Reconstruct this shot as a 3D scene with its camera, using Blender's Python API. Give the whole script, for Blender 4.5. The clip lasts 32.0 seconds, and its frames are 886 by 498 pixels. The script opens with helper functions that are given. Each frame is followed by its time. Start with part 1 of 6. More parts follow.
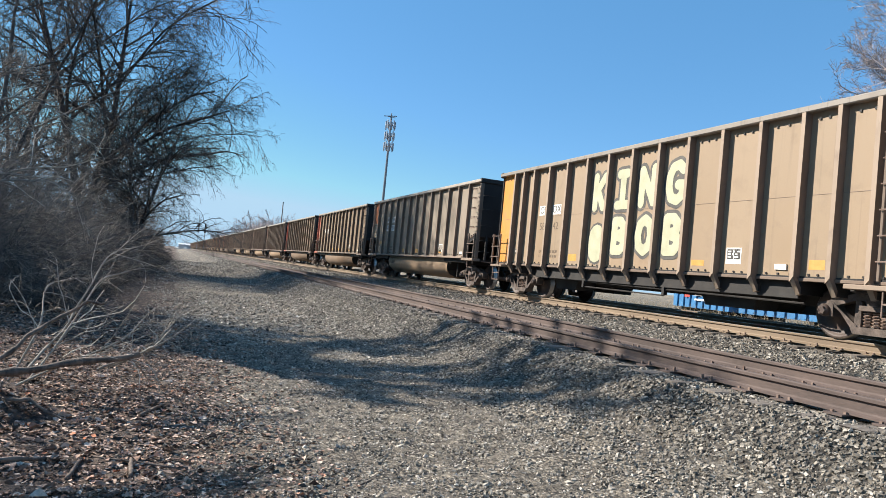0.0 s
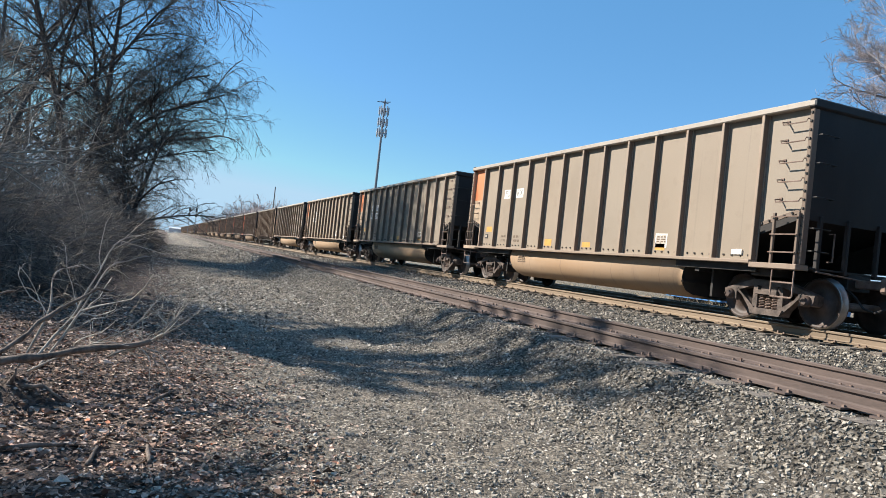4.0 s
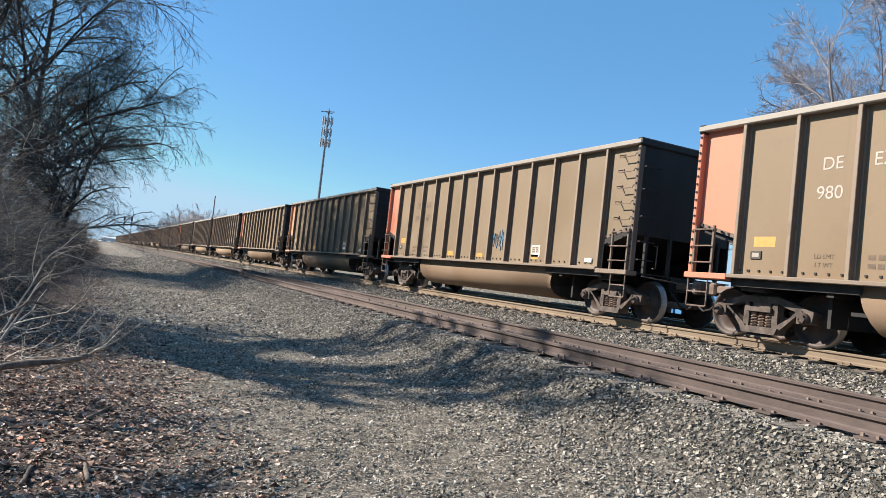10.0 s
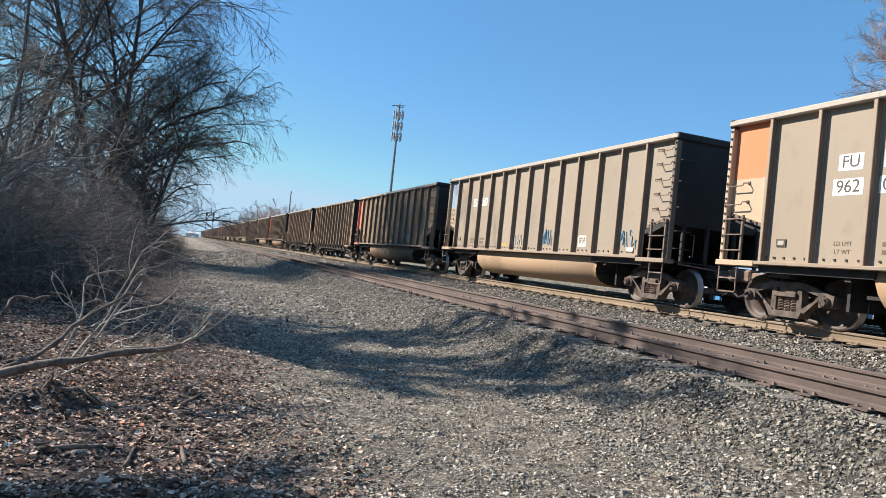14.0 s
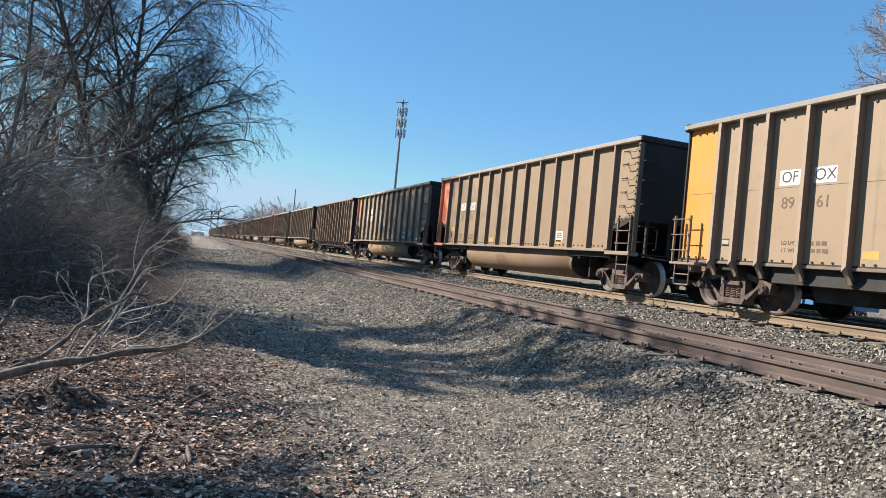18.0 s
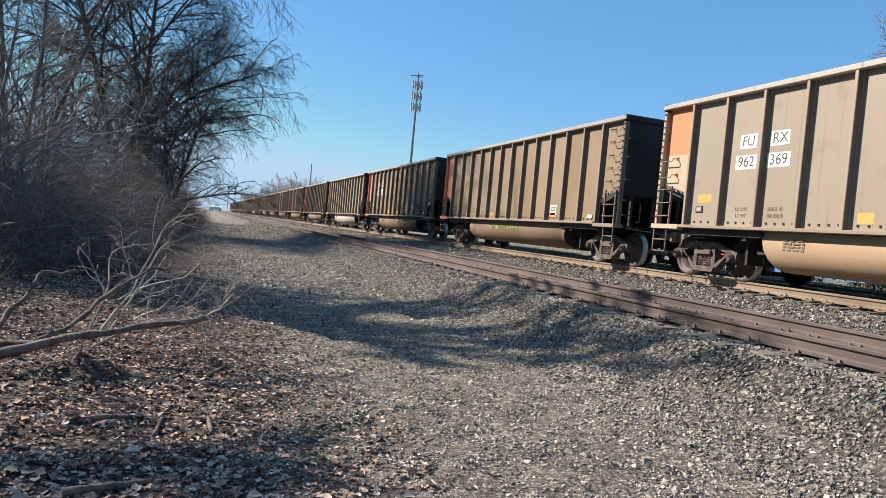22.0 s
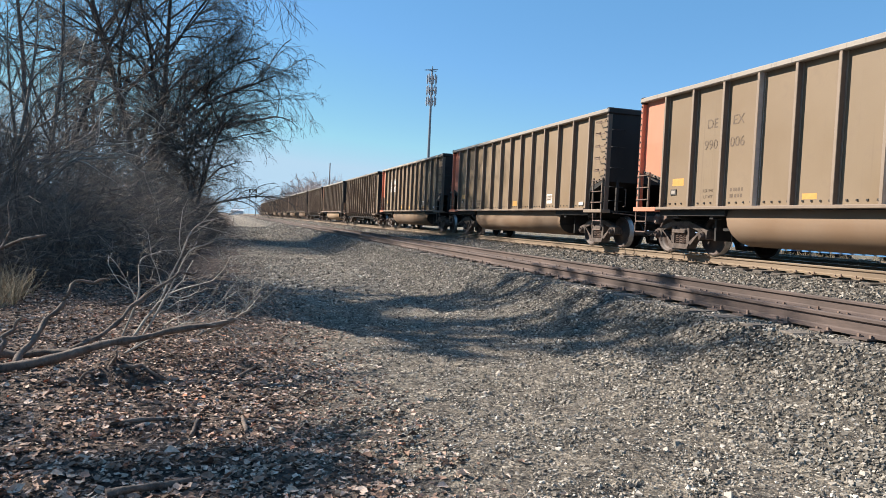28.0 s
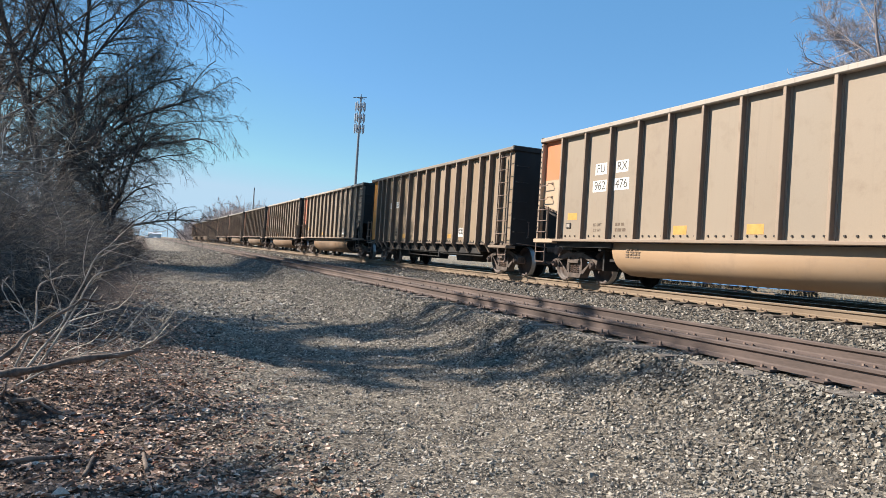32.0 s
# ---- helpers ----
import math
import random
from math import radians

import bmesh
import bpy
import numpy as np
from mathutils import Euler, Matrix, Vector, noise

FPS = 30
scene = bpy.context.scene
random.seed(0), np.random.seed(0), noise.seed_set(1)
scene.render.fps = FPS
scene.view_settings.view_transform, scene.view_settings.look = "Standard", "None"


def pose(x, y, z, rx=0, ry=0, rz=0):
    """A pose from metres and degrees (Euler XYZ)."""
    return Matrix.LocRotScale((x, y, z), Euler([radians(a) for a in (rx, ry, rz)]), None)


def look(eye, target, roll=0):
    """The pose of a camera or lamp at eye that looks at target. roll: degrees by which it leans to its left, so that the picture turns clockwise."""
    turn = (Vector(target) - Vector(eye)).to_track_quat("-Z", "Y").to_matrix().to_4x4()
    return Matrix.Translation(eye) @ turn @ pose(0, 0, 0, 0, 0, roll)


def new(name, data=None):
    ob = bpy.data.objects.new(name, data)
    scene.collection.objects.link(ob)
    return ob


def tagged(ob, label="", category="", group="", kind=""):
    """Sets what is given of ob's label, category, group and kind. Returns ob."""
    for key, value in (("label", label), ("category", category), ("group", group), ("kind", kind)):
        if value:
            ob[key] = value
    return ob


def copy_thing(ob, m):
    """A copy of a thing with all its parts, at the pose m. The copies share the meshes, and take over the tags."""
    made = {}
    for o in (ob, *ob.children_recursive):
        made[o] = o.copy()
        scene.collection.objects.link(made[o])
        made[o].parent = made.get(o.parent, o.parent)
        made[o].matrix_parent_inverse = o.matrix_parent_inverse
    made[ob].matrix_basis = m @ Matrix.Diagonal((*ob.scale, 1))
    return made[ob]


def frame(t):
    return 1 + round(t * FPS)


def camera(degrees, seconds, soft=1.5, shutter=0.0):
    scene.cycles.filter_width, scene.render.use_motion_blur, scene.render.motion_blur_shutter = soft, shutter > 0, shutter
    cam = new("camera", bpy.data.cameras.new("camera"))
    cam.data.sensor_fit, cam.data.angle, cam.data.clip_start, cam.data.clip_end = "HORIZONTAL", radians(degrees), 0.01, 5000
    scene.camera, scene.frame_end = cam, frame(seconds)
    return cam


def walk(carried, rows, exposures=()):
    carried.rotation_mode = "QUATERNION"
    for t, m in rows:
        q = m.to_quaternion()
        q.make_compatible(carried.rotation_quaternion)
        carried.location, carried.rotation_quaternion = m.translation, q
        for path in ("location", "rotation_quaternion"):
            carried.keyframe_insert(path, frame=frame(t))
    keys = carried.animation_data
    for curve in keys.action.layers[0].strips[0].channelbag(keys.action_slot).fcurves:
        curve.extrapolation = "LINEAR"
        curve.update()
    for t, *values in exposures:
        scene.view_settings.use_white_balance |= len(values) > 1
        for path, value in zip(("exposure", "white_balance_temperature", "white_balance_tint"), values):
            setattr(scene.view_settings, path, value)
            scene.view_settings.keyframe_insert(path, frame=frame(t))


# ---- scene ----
# ---------------- camera ----------------
cam = camera(65.22, 32.0, soft=0.6)
PATH = [
    (0.0, pose(0.239, 0.037, 1.563, 91.94, -5.59, -21.19)),
    (0.5, pose(0.239, 0.043, 1.564, 92.18, -5.42, -21.13)),
    (1.0, pose(0.240, 0.047, 1.564, 92.53, -5.38, -21.22)),
    (1.5, pose(0.232, 0.051, 1.560, 92.79, -5.41, -21.08)),
    (2.0, pose(0.222, 0.055, 1.555, 92.79, -5.56, -20.76)),
    (2.5, pose(0.227, 0.038, 1.554, 92.61, -5.86, -20.69)),
    (3.0, pose(0.242, 0.055, 1.546, 91.86, -6.29, -20.97)),
    (3.5, pose(0.152, 0.043, 1.566, 91.04, -6.46, -21.15)),
    (5.5, pose(-0.008, -0.006, 1.618, 91.41, -5.49, -25.42)),
    (6.0, pose(-0.008, -0.007, 1.619, 91.99, -5.62, -25.98)),
    (6.5, pose(-0.011, -0.010, 1.609, 92.20, -5.53, -26.38)),
    (7.0, pose(-0.011, -0.013, 1.613, 92.04, -5.55, -26.15)),
    (7.5, pose(0.001, -0.007, 1.605, 92.27, -5.63, -26.06)),
    (8.0, pose(-0.012, 0.001, 1.602, 93.44, -6.11, -26.26)),
    (8.5, pose(-0.016, 0.008, 1.601, 93.43, -6.38, -26.09)),
    (9.0, pose(-0.001, 0.002, 1.601, 92.99, -6.36, -25.95)),
    (9.5, pose(0.007, -0.004, 1.601, 92.65, -6.17, -26.24)),
    (10.0, pose(0.004, -0.009, 1.596, 92.34, -6.27, -26.60)),
    (10.5, pose(0.009, 0.002, 1.594, 92.13, -6.50, -26.88)),
    (11.0, pose(0.001, 0.006, 1.593, 91.89, -6.76, -26.84)),
    (11.5, pose(-0.011, 0.013, 1.594, 91.66, -6.85, -25.84)),
    (12.0, pose(-0.007, 0.002, 1.594, 91.53, -6.58, -24.52)),
    (12.5, pose(-0.014, -0.001, 1.593, 91.47, -6.21, -23.43)),
    (13.0, pose(-0.029, 0.003, 1.587, 91.35, -6.24, -23.09)),
    (13.5, pose(-0.049, 0.007, 1.584, 91.15, -6.15, -21.96)),
    (14.0, pose(-0.051, -0.005, 1.588, 91.05, -5.94, -20.68)),
    (14.5, pose(-0.052, -0.009, 1.592, 90.98, -5.84, -20.12)),
    (16.5, pose(-0.039, 0.003, 1.592, 90.92, -5.50, -19.94)),
    (17.0, pose(-0.040, 0.003, 1.593, 90.90, -5.56, -20.06)),
    (17.5, pose(-0.043, 0.004, 1.592, 90.83, -5.52, -20.14)),
    (18.0, pose(-0.037, 0.003, 1.595, 90.71, -5.46, -20.27)),
    (18.5, pose(-0.039, 0.002, 1.595, 90.63, -5.52, -20.31)),
    (19.0, pose(-0.036, -0.003, 1.600, 90.67, -5.29, -20.44)),
    (19.5, pose(-0.031, -0.018, 1.602, 90.71, -5.27, -20.50)),
    (20.0, pose(-0.020, -0.023, 1.602, 90.78, -5.44, -20.79)),
    (20.5, pose(-0.041, -0.004, 1.592, 90.80, -5.86, -21.47)),
    (21.0, pose(-0.069, 0.003, 1.577, 90.36, -6.14, -20.70)),
    (21.5, pose(-0.060, 0.008, 1.580, 89.32, -5.78, -19.36)),
    (22.0, pose(-0.036, 0.002, 1.589, 88.46, -5.29, -18.93)),
    (22.5, pose(-0.041, -0.009, 1.588, 88.33, -5.19, -19.49)),
    (23.0, pose(-0.036, -0.006, 1.580, 88.02, -4.78, -19.58)),
    (23.5, pose(-0.039, -0.000, 1.581, 87.86, -4.39, -19.08)),
    (24.0, pose(-0.033, -0.006, 1.580, 87.68, -4.04, -18.53)),
    (24.5, pose(-0.036, -0.012, 1.584, 87.57, -3.86, -18.31)),
    (26.5, pose(-0.021, -0.019, 1.587, 87.31, -3.05, -19.21)),
    (27.0, pose(-0.046, -0.014, 1.590, 87.44, -3.06, -18.94)),
    (27.5, pose(-0.052, -0.025, 1.586, 87.60, -2.88, -18.00)),
    (28.0, pose(-0.054, -0.034, 1.585, 87.81, -2.67, -17.22)),
    (28.5, pose(-0.049, -0.031, 1.586, 87.69, -2.50, -17.08)),
    (29.0, pose(-0.062, -0.013, 1.581, 87.44, -2.38, -16.77)),
    (29.5, pose(-0.066, -0.012, 1.589, 87.67, -2.10, -16.11)),
    (30.0, pose(-0.049, -0.029, 1.592, 87.66, -1.96, -15.45)),
    (30.5, pose(-0.013, -0.001, 1.579, 87.92, -4.93, -19.84)),
    (31.0, pose(0.008, -0.005, 1.596, 88.95, -4.92, -22.32)),
    (31.5, pose(0.004, -0.000, 1.598, 89.87, -4.29, -23.26)),
    (32.0, pose(0.015, -0.003, 1.600, 90.47, -3.65, -23.31)),
]
walk(cam, PATH, [(0.0, 1.07, 6270, 6), (12.0, 1.07, 6340, 6.5), (22.0, 1.04, 6440, 7.5), (32.0, 1.07, 6500, 8)])

# ---------------- light ----------------
SUN_TO = Vector((-0.80, 0.60, 0.0)).normalized()      # horizontal way towards the sun
SUN_EL = radians(35.0)
world = bpy.data.worlds.new("sky")
scene.world = world
world.use_nodes = True
wn = world.node_tree
sky = wn.nodes.new("ShaderNodeTexSky")
sky.sky_type = 'NISHITA'
sky.sun_disc = False
sky.sun_elevation = SUN_EL
sky.sun_rotation = math.atan2(SUN_TO.x, SUN_TO.y)
sky.altitude = 2400
sky.air_density = 1.0
sky.dust_density = 0.0
sky.ozone_density = 0.6
hs = wn.nodes.new("ShaderNodeHueSaturation")
hs.inputs["Saturation"].default_value = 1.2
wn.links.new(sky.outputs[0], hs.inputs["Color"])
veil = wn.nodes.new("ShaderNodeMix")          # an even clear-air blue softens the glow round the sun
veil.data_type = 'RGBA'
veil.inputs[0].default_value = 0.5
veil.inputs[7].default_value = (0.73, 2.06, 3.84, 1)
wn.links.new(hs.outputs[0], veil.inputs[6])
haze = wn.nodes.new("ShaderNodeMix")          # pale haze is the brightest that the low sky gets
haze.data_type, haze.blend_type = 'RGBA', 'DARKEN'
haze.inputs[0].default_value = 1.0
haze.inputs[7].default_value = (2.5, 3.5, 4.45, 1)
wn.links.new(veil.outputs[2], haze.inputs[6])
wn.links.new(haze.outputs[2], wn.nodes["Background"].inputs[0])
wn.nodes["Background"].inputs[1].default_value = 0.096
sun = new("sun", bpy.data.lights.new("sun", 'SUN'))
sun.data.energy = 5.0
sun.data.angle = radians(0.55)
sun.data.color = (1.0, 0.89, 0.78)
sd = Vector((SUN_TO.x * math.cos(SUN_EL), SUN_TO.y * math.cos(SUN_EL), math.sin(SUN_EL)))
sun.matrix_world = look((-60, 60, 60), Vector((-60, 60, 60)) - sd)

# ---------------- plan ----------------
TX = 11.846          # centre line of the main track
RAIL = 1.088         # top of its rails
SX = 6.66            # centre line of the side track
SRAIL = 0.85
CAR = 16.18          # pitch of the coupled cars
LAST = 42            # last car of the train


# the run of slack through the couplings, in metres
SLACK_T = [0, 1, 2, 3, 6, 7, 8, 9, 10, 11, 12, 13, 14, 17, 18, 19, 20, 21, 22, 23, 24, 27, 28, 29, 30, 31, 32]
SLACK = [.07, .1, -.13, -.05, .02, -.16, .11, -.12, .09, -.2, .05, -.1, -.15, .05, -.12, .28, -.09, .16, -.03, .02, -.03, .02, -.05, -.08, .07, 0, .06]


def train_s(t):
    """Where the rear end of car 0 stands at t seconds."""
    return 5.16 - 15.65964 * t - 0.00451388 * t * t + float(np.interp(t, SLACK_T, SLACK))


# ---------------- mesh helpers ----------------
def mesh_of(bm, name):
    me = bpy.data.meshes.new(name)
    bm.to_mesh(me)
    bm.free()
    return me


def part(name, bm, material, parent, label="", smooth=False):
    me = bm if isinstance(bm, bpy.types.Mesh) else mesh_of(bm, name)
    if not me.materials:
        for m in (material if isinstance(material, (list, tuple)) else [material]):
            me.materials.append(m)
    if smooth:
        me.shade_smooth()
    ob = new(name, me)
    ob.parent = parent
    if label:
        ob["label"] = label
    return ob


def box(bm, x0, x1, y0, y1, z0, z1, bevel=0.0, mat=0):
    m = Matrix.Translation(((x0 + x1) / 2, (y0 + y1) / 2, (z0 + z1) / 2)) @ Matrix.Diagonal((abs(x1 - x0), abs(y1 - y0), abs(z1 - z0), 1))
    r = bmesh.ops.create_cube(bm, size=1, matrix=m)
    fs = {f for v in r["verts"] for f in v.link_faces}
    for f in fs:
        f.material_index = mat
    if bevel:
        es = list({e for v in r["verts"] for e in v.link_edges})
        bmesh.ops.bevel(bm, geom=es, offset=bevel, segments=1, affect='EDGES', clamp_overlap=True)


def bar(bm, a, b, w, d=None, up=(0, 0, 1)):
    """A square bar from a to b."""
    a, b = Vector(a), Vector(b)
    d = d or w
    ax = (b - a).normalized()
    s = ax.cross(Vector(up))
    if s.length < 1e-4:
        s = ax.cross(Vector((1, 0, 0)))
    s.normalize()
    u = s.cross(ax)
    vs = [bm.verts.new(p + s * i * w / 2 + u * j * d / 2) for p in (a, b) for i, j in ((-1, -1), (1, -1), (1, 1), (-1, 1))]
    for f in ((0, 1, 2, 3), (7, 6, 5, 4), (0, 4, 5, 1), (1, 5, 6, 2), (2, 6, 7, 3), (3, 7, 4, 0)):
        bm.faces.new([vs[i] for i in f])


def cyl(bm, a, b, r, n=12, r2=None):
    a, b = Vector(a), Vector(b)
    q = (b - a).to_track_quat('Z', 'Y')
    m = Matrix.Translation((a + b) / 2) @ q.to_matrix().to_4x4()
    bmesh.ops.create_cone(bm, cap_ends=True, segments=n, radius1=r, radius2=r if r2 is None else r2, depth=(b - a).length, matrix=m)


def prism(bm, pts, x0, x1, mat=0):
    """A plate from (y, z) outline points, between x0 and x1."""
    a = [bm.verts.new((x0, y, z)) for y, z in pts]
    b = [bm.verts.new((x1, y, z)) for y, z in pts]
    n = len(pts)
    fs = [bm.faces.new(a), bm.faces.new(b[::-1])]
    for i in range(n):
        fs.append(bm.faces.new((a[i], b[i], b[(i + 1) % n], a[(i + 1) % n])))
    for f in fs:
        f.material_index = mat


def rod(bm, pts, r, n=5):
    """A bent round rod."""
    pts = [Vector(p) for p in pts]
    rings = []
    for i, p in enumerate(pts):
        t = (pts[min(i + 1, len(pts) - 1)] - pts[max(i - 1, 0)]).normalized()
        s = t.cross(Vector((0.31, 0.23, 0.92))).normalized()
        u = t.cross(s)
        rings.append([bm.verts.new(p + (s * math.cos(k * math.tau / n) + u * math.sin(k * math.tau / n)) * r) for k in range(n)])
    for a, b in zip(rings, rings[1:]):
        for k in range(n):
            bm.faces.new((a[k], a[(k + 1) % n], b[(k + 1) % n], b[k]))
    bm.faces.new(rings[0][::-1])
    bm.faces.new(rings[-1])


def array_mesh(name, verts, faces, material, smooth=False):
    """A mesh from numpy arrays; faces all of one size."""
    me = bpy.data.meshes.new(name)
    verts = np.asarray(verts, np.float32)
    faces = np.asarray(faces, np.int32)
    k = faces.shape[1]
    me.vertices.add(len(verts))
    me.vertices.foreach_set("co", verts.ravel())
    me.loops.add(faces.size)
    me.loops.foreach_set("vertex_index", faces.ravel())
    me.polygons.add(len(faces))
    me.polygons.foreach_set("loop_start", np.arange(0, faces.size, k, dtype=np.int32))
    me.polygons.foreach_set("use_smooth", np.full(len(faces), smooth))
    me.update(calc_edges=True)
    me.materials.append(material)
    return me


def tube_mesh(name, lines, material, sides=3):
    """Tapered tubes; lines: (points n x 3, radii n)."""
    V, F, base = [], [], 0
    ang = np.arange(sides) * math.tau / sides
    ca, sa = np.cos(ang), np.sin(ang)
    for P, R in lines:
        P = np.asarray(P, float)
        n = len(P)
        T = np.empty_like(P)
        T[1:-1] = P[2:] - P[:-2]
        T[0], T[-1] = P[1] - P[0], P[-1] - P[-2]
        T /= np.linalg.norm(T, axis=1)[:, None] + 1e-9
        ref = np.array((0.37, 0.21, 0.9)) if abs(T[0, 2]) < 0.9 else np.array((1.0, 0.1, 0.0))
        S = np.cross(T, ref)
        S /= np.linalg.norm(S, axis=1)[:, None] + 1e-9
        U = np.cross(T, S)
        R = np.asarray(R, float)[:, None, None]
        ring = P[:, None, :] + R * (S[:, None, :] * ca[None, :, None] + U[:, None, :] * sa[None, :, None])
        V.append(ring.reshape(-1, 3))
        i = np.arange(n - 1)[:, None] * sides
        k = np.arange(sides)[None, :]
        k2 = (k + 1) % sides
        F.append((base + np.stack((i + k, i + k2, i + sides + k2, i + sides + k), -1)).reshape(-1, 4))
        base += n * sides
    return array_mesh(name, np.concatenate(V), np.concatenate(F), material, smooth=sides > 3)


# ---------------- materials ----------------
def material(name, rough=0.8, metal=0.0):
    m = bpy.data.materials.new(name)
    m.use_nodes = True
    b = m.node_tree.nodes["Principled BSDF"]
    b.inputs["Roughness"].default_value = rough
    b.inputs["Metallic"].default_value = metal
    return m, m.node_tree, b


def node(nt, kind, **props):
    n = nt.nodes.new(kind)
    for k, v in props.items():
        if k == "op":
            n.operation = v
        elif k == "blend":
            n.blend_type = v
        elif k == "feature":
            n.feature = v
        elif k == "data":
            n.data_type = v
    return n


def link(nt, a, b):
    nt.links.new(a, b)


def coords(nt, scale=(1, 1, 1), kind="Object"):
    c = node(nt, "ShaderNodeTexCoord")
    m = node(nt, "ShaderNodeMapping")
    m.inputs["Scale"].default_value = scale
    link(nt, c.outputs[kind], m.inputs[0])
    return m.outputs[0]


def noise_tex(nt, vec, scale, detail=4.0, rough=0.55):
    n = node(nt, "ShaderNodeTexNoise")
    n.inputs["Scale"].default_value = scale
    n.inputs["Detail"].default_value = detail
    n.inputs["Roughness"].default_value = rough
    link(nt, vec, n.inputs["Vector"])
    return n.outputs["Fac"]


def ramp(nt, fac, stops):
    r = node(nt, "ShaderNodeValToRGB")
    e = r.color_ramp.elements
    while len(e) < len(stops):
        e.new(0.5)
    for el, (p, c) in zip(e, stops):
        el.position = p
        el.color = (*c, 1) if len(c) == 3 else c
    link(nt, fac, r.inputs[0])
    return r.outputs[0]


def mix(nt, fac, a, b, blend='MIX'):
    m = node(nt, "ShaderNodeMix", data='RGBA', blend=blend)
    for sock, v in ((m.inputs[0], fac), (m.inputs[6], a), (m.inputs[7], b)):
        if isinstance(v, (int, float)):
            sock.default_value = v
        elif isinstance(v, tuple):
            sock.default_value = (*v, 1)
        else:
            link(nt, v, sock)
    return m.outputs[2]


def maths(nt, op, a, b=0.0, clamp=False):
    m = node(nt, "ShaderNodeMath", op=op)
    m.use_clamp = clamp
    for sock, v in zip(m.inputs, (a, b)):
        if isinstance(v, (int, float)):
            sock.default_value = v
        else:
            link(nt, v, sock)
    return m.outputs[0]


def bump(nt, bsdf, height, strength, distance=0.02):
    b = node(nt, "ShaderNodeBump")
    b.inputs["Strength"].default_value = strength
    b.inputs["Distance"].default_value = distance
    link(nt, height, b.inputs["Height"])
    link(nt, b.outputs[0], bsdf.inputs["Normal"])


def simple(name, c1, c2, scale=6.0, rough=0.75, metal=0.0, stretch=(1, 1, 1), bumpy=0.15, fine=60.0, vary=0.0):
    """Two colours mixed by noise at two scales, with a fine relief."""
    m, nt, b = material(name, rough, metal)
    v = coords(nt, stretch)
    f1 = noise_tex(nt, v, scale)
    f2 = noise_tex(nt, v, fine, 3)
    f = maths(nt, 'ADD', maths(nt, 'MULTIPLY', f1, 0.7), maths(nt, 'MULTIPLY', f2, 0.3))
    col = ramp(nt, f, [(0.32, c1), (0.68, c2)])
    if vary:
        o = node(nt, "ShaderNodeObjectInfo")
        col = mix(nt, 1.0, col, ramp(nt, o.outputs["Random"], [(0, (1 - vary,) * 3), (1, (1 + vary,) * 3)]), 'MULTIPLY')
    link(nt, col, b.inputs["Base Color"])
    bump(nt, b, f2, bumpy, 0.01)
    return m


def car_paint(name, base, dirt, gloss=0.55, grime=1.0):
    """Weathered paint: the object's own colour over the base, faint dust clouds, a few thin rust runs, fine specks; each piece is a little different."""
    m, nt, b = material(name, gloss)
    o = node(nt, "ShaderNodeObjectInfo")
    shift = node(nt, "ShaderNodeVectorMath")
    link(nt, coords(nt), shift.inputs[0])
    link(nt, maths(nt, 'MULTIPLY', o.outputs["Random"], 37.0), shift.inputs[1])
    v = shift.outputs[0]
    thin = node(nt, "ShaderNodeMapping")
    thin.inputs["Scale"].default_value = (1, 9, 0.22)
    link(nt, v, thin.inputs[0])
    cloud = noise_tex(nt, v, 0.55, 3, 0.5)
    blot = noise_tex(nt, v, 2.2, 7, 0.62)
    fine = noise_tex(nt, v, 46, 3)
    run = noise_tex(nt, thin.outputs[0], 1.2, 2)
    col = mix(nt, 1.0, base, o.outputs["Color"], 'MULTIPLY')
    pale = mix(nt, 0.5, col, (0.46, 0.39, 0.31))
    col = mix(nt, maths(nt, 'MULTIPLY', ramp(nt, cloud, [(0.35, (0, 0, 0)), (0.7, (1, 1, 1))]), 0.35), col, pale)
    spots = maths(nt, 'MULTIPLY', ramp(nt, blot, [(0.54, (0, 0, 0)), (0.74, (1, 1, 1))]), 0.30 * grime)
    col = mix(nt, spots, col, dirt)
    amount = maths(nt, 'MULTIPLY', ramp(nt, o.outputs["Random"], [(0.4, (0.15,) * 3), (1, (1,) * 3)]), 0.34 * grime)
    col = mix(nt, maths(nt, 'MULTIPLY', ramp(nt, run, [(0.60, (0, 0, 0)), (0.72, (1, 1, 1))]), amount), col, tuple(c * 0.7 for c in dirt))
    col = mix(nt, maths(nt, 'MULTIPLY', fine, 0.16), col, tuple(c * 0.6 for c in dirt))
    link(nt, col, b.inputs["Base Color"])
    link(nt, ramp(nt, cloud, [(0.3, (gloss,) * 3), (0.8, (min(1, gloss + 0.3),) * 3)]), b.inputs["Roughness"])
    bump(nt, b, maths(nt, 'ADD', fine, maths(nt, 'MULTIPLY', cloud, 6.0)), 0.10, 0.01)
    return m


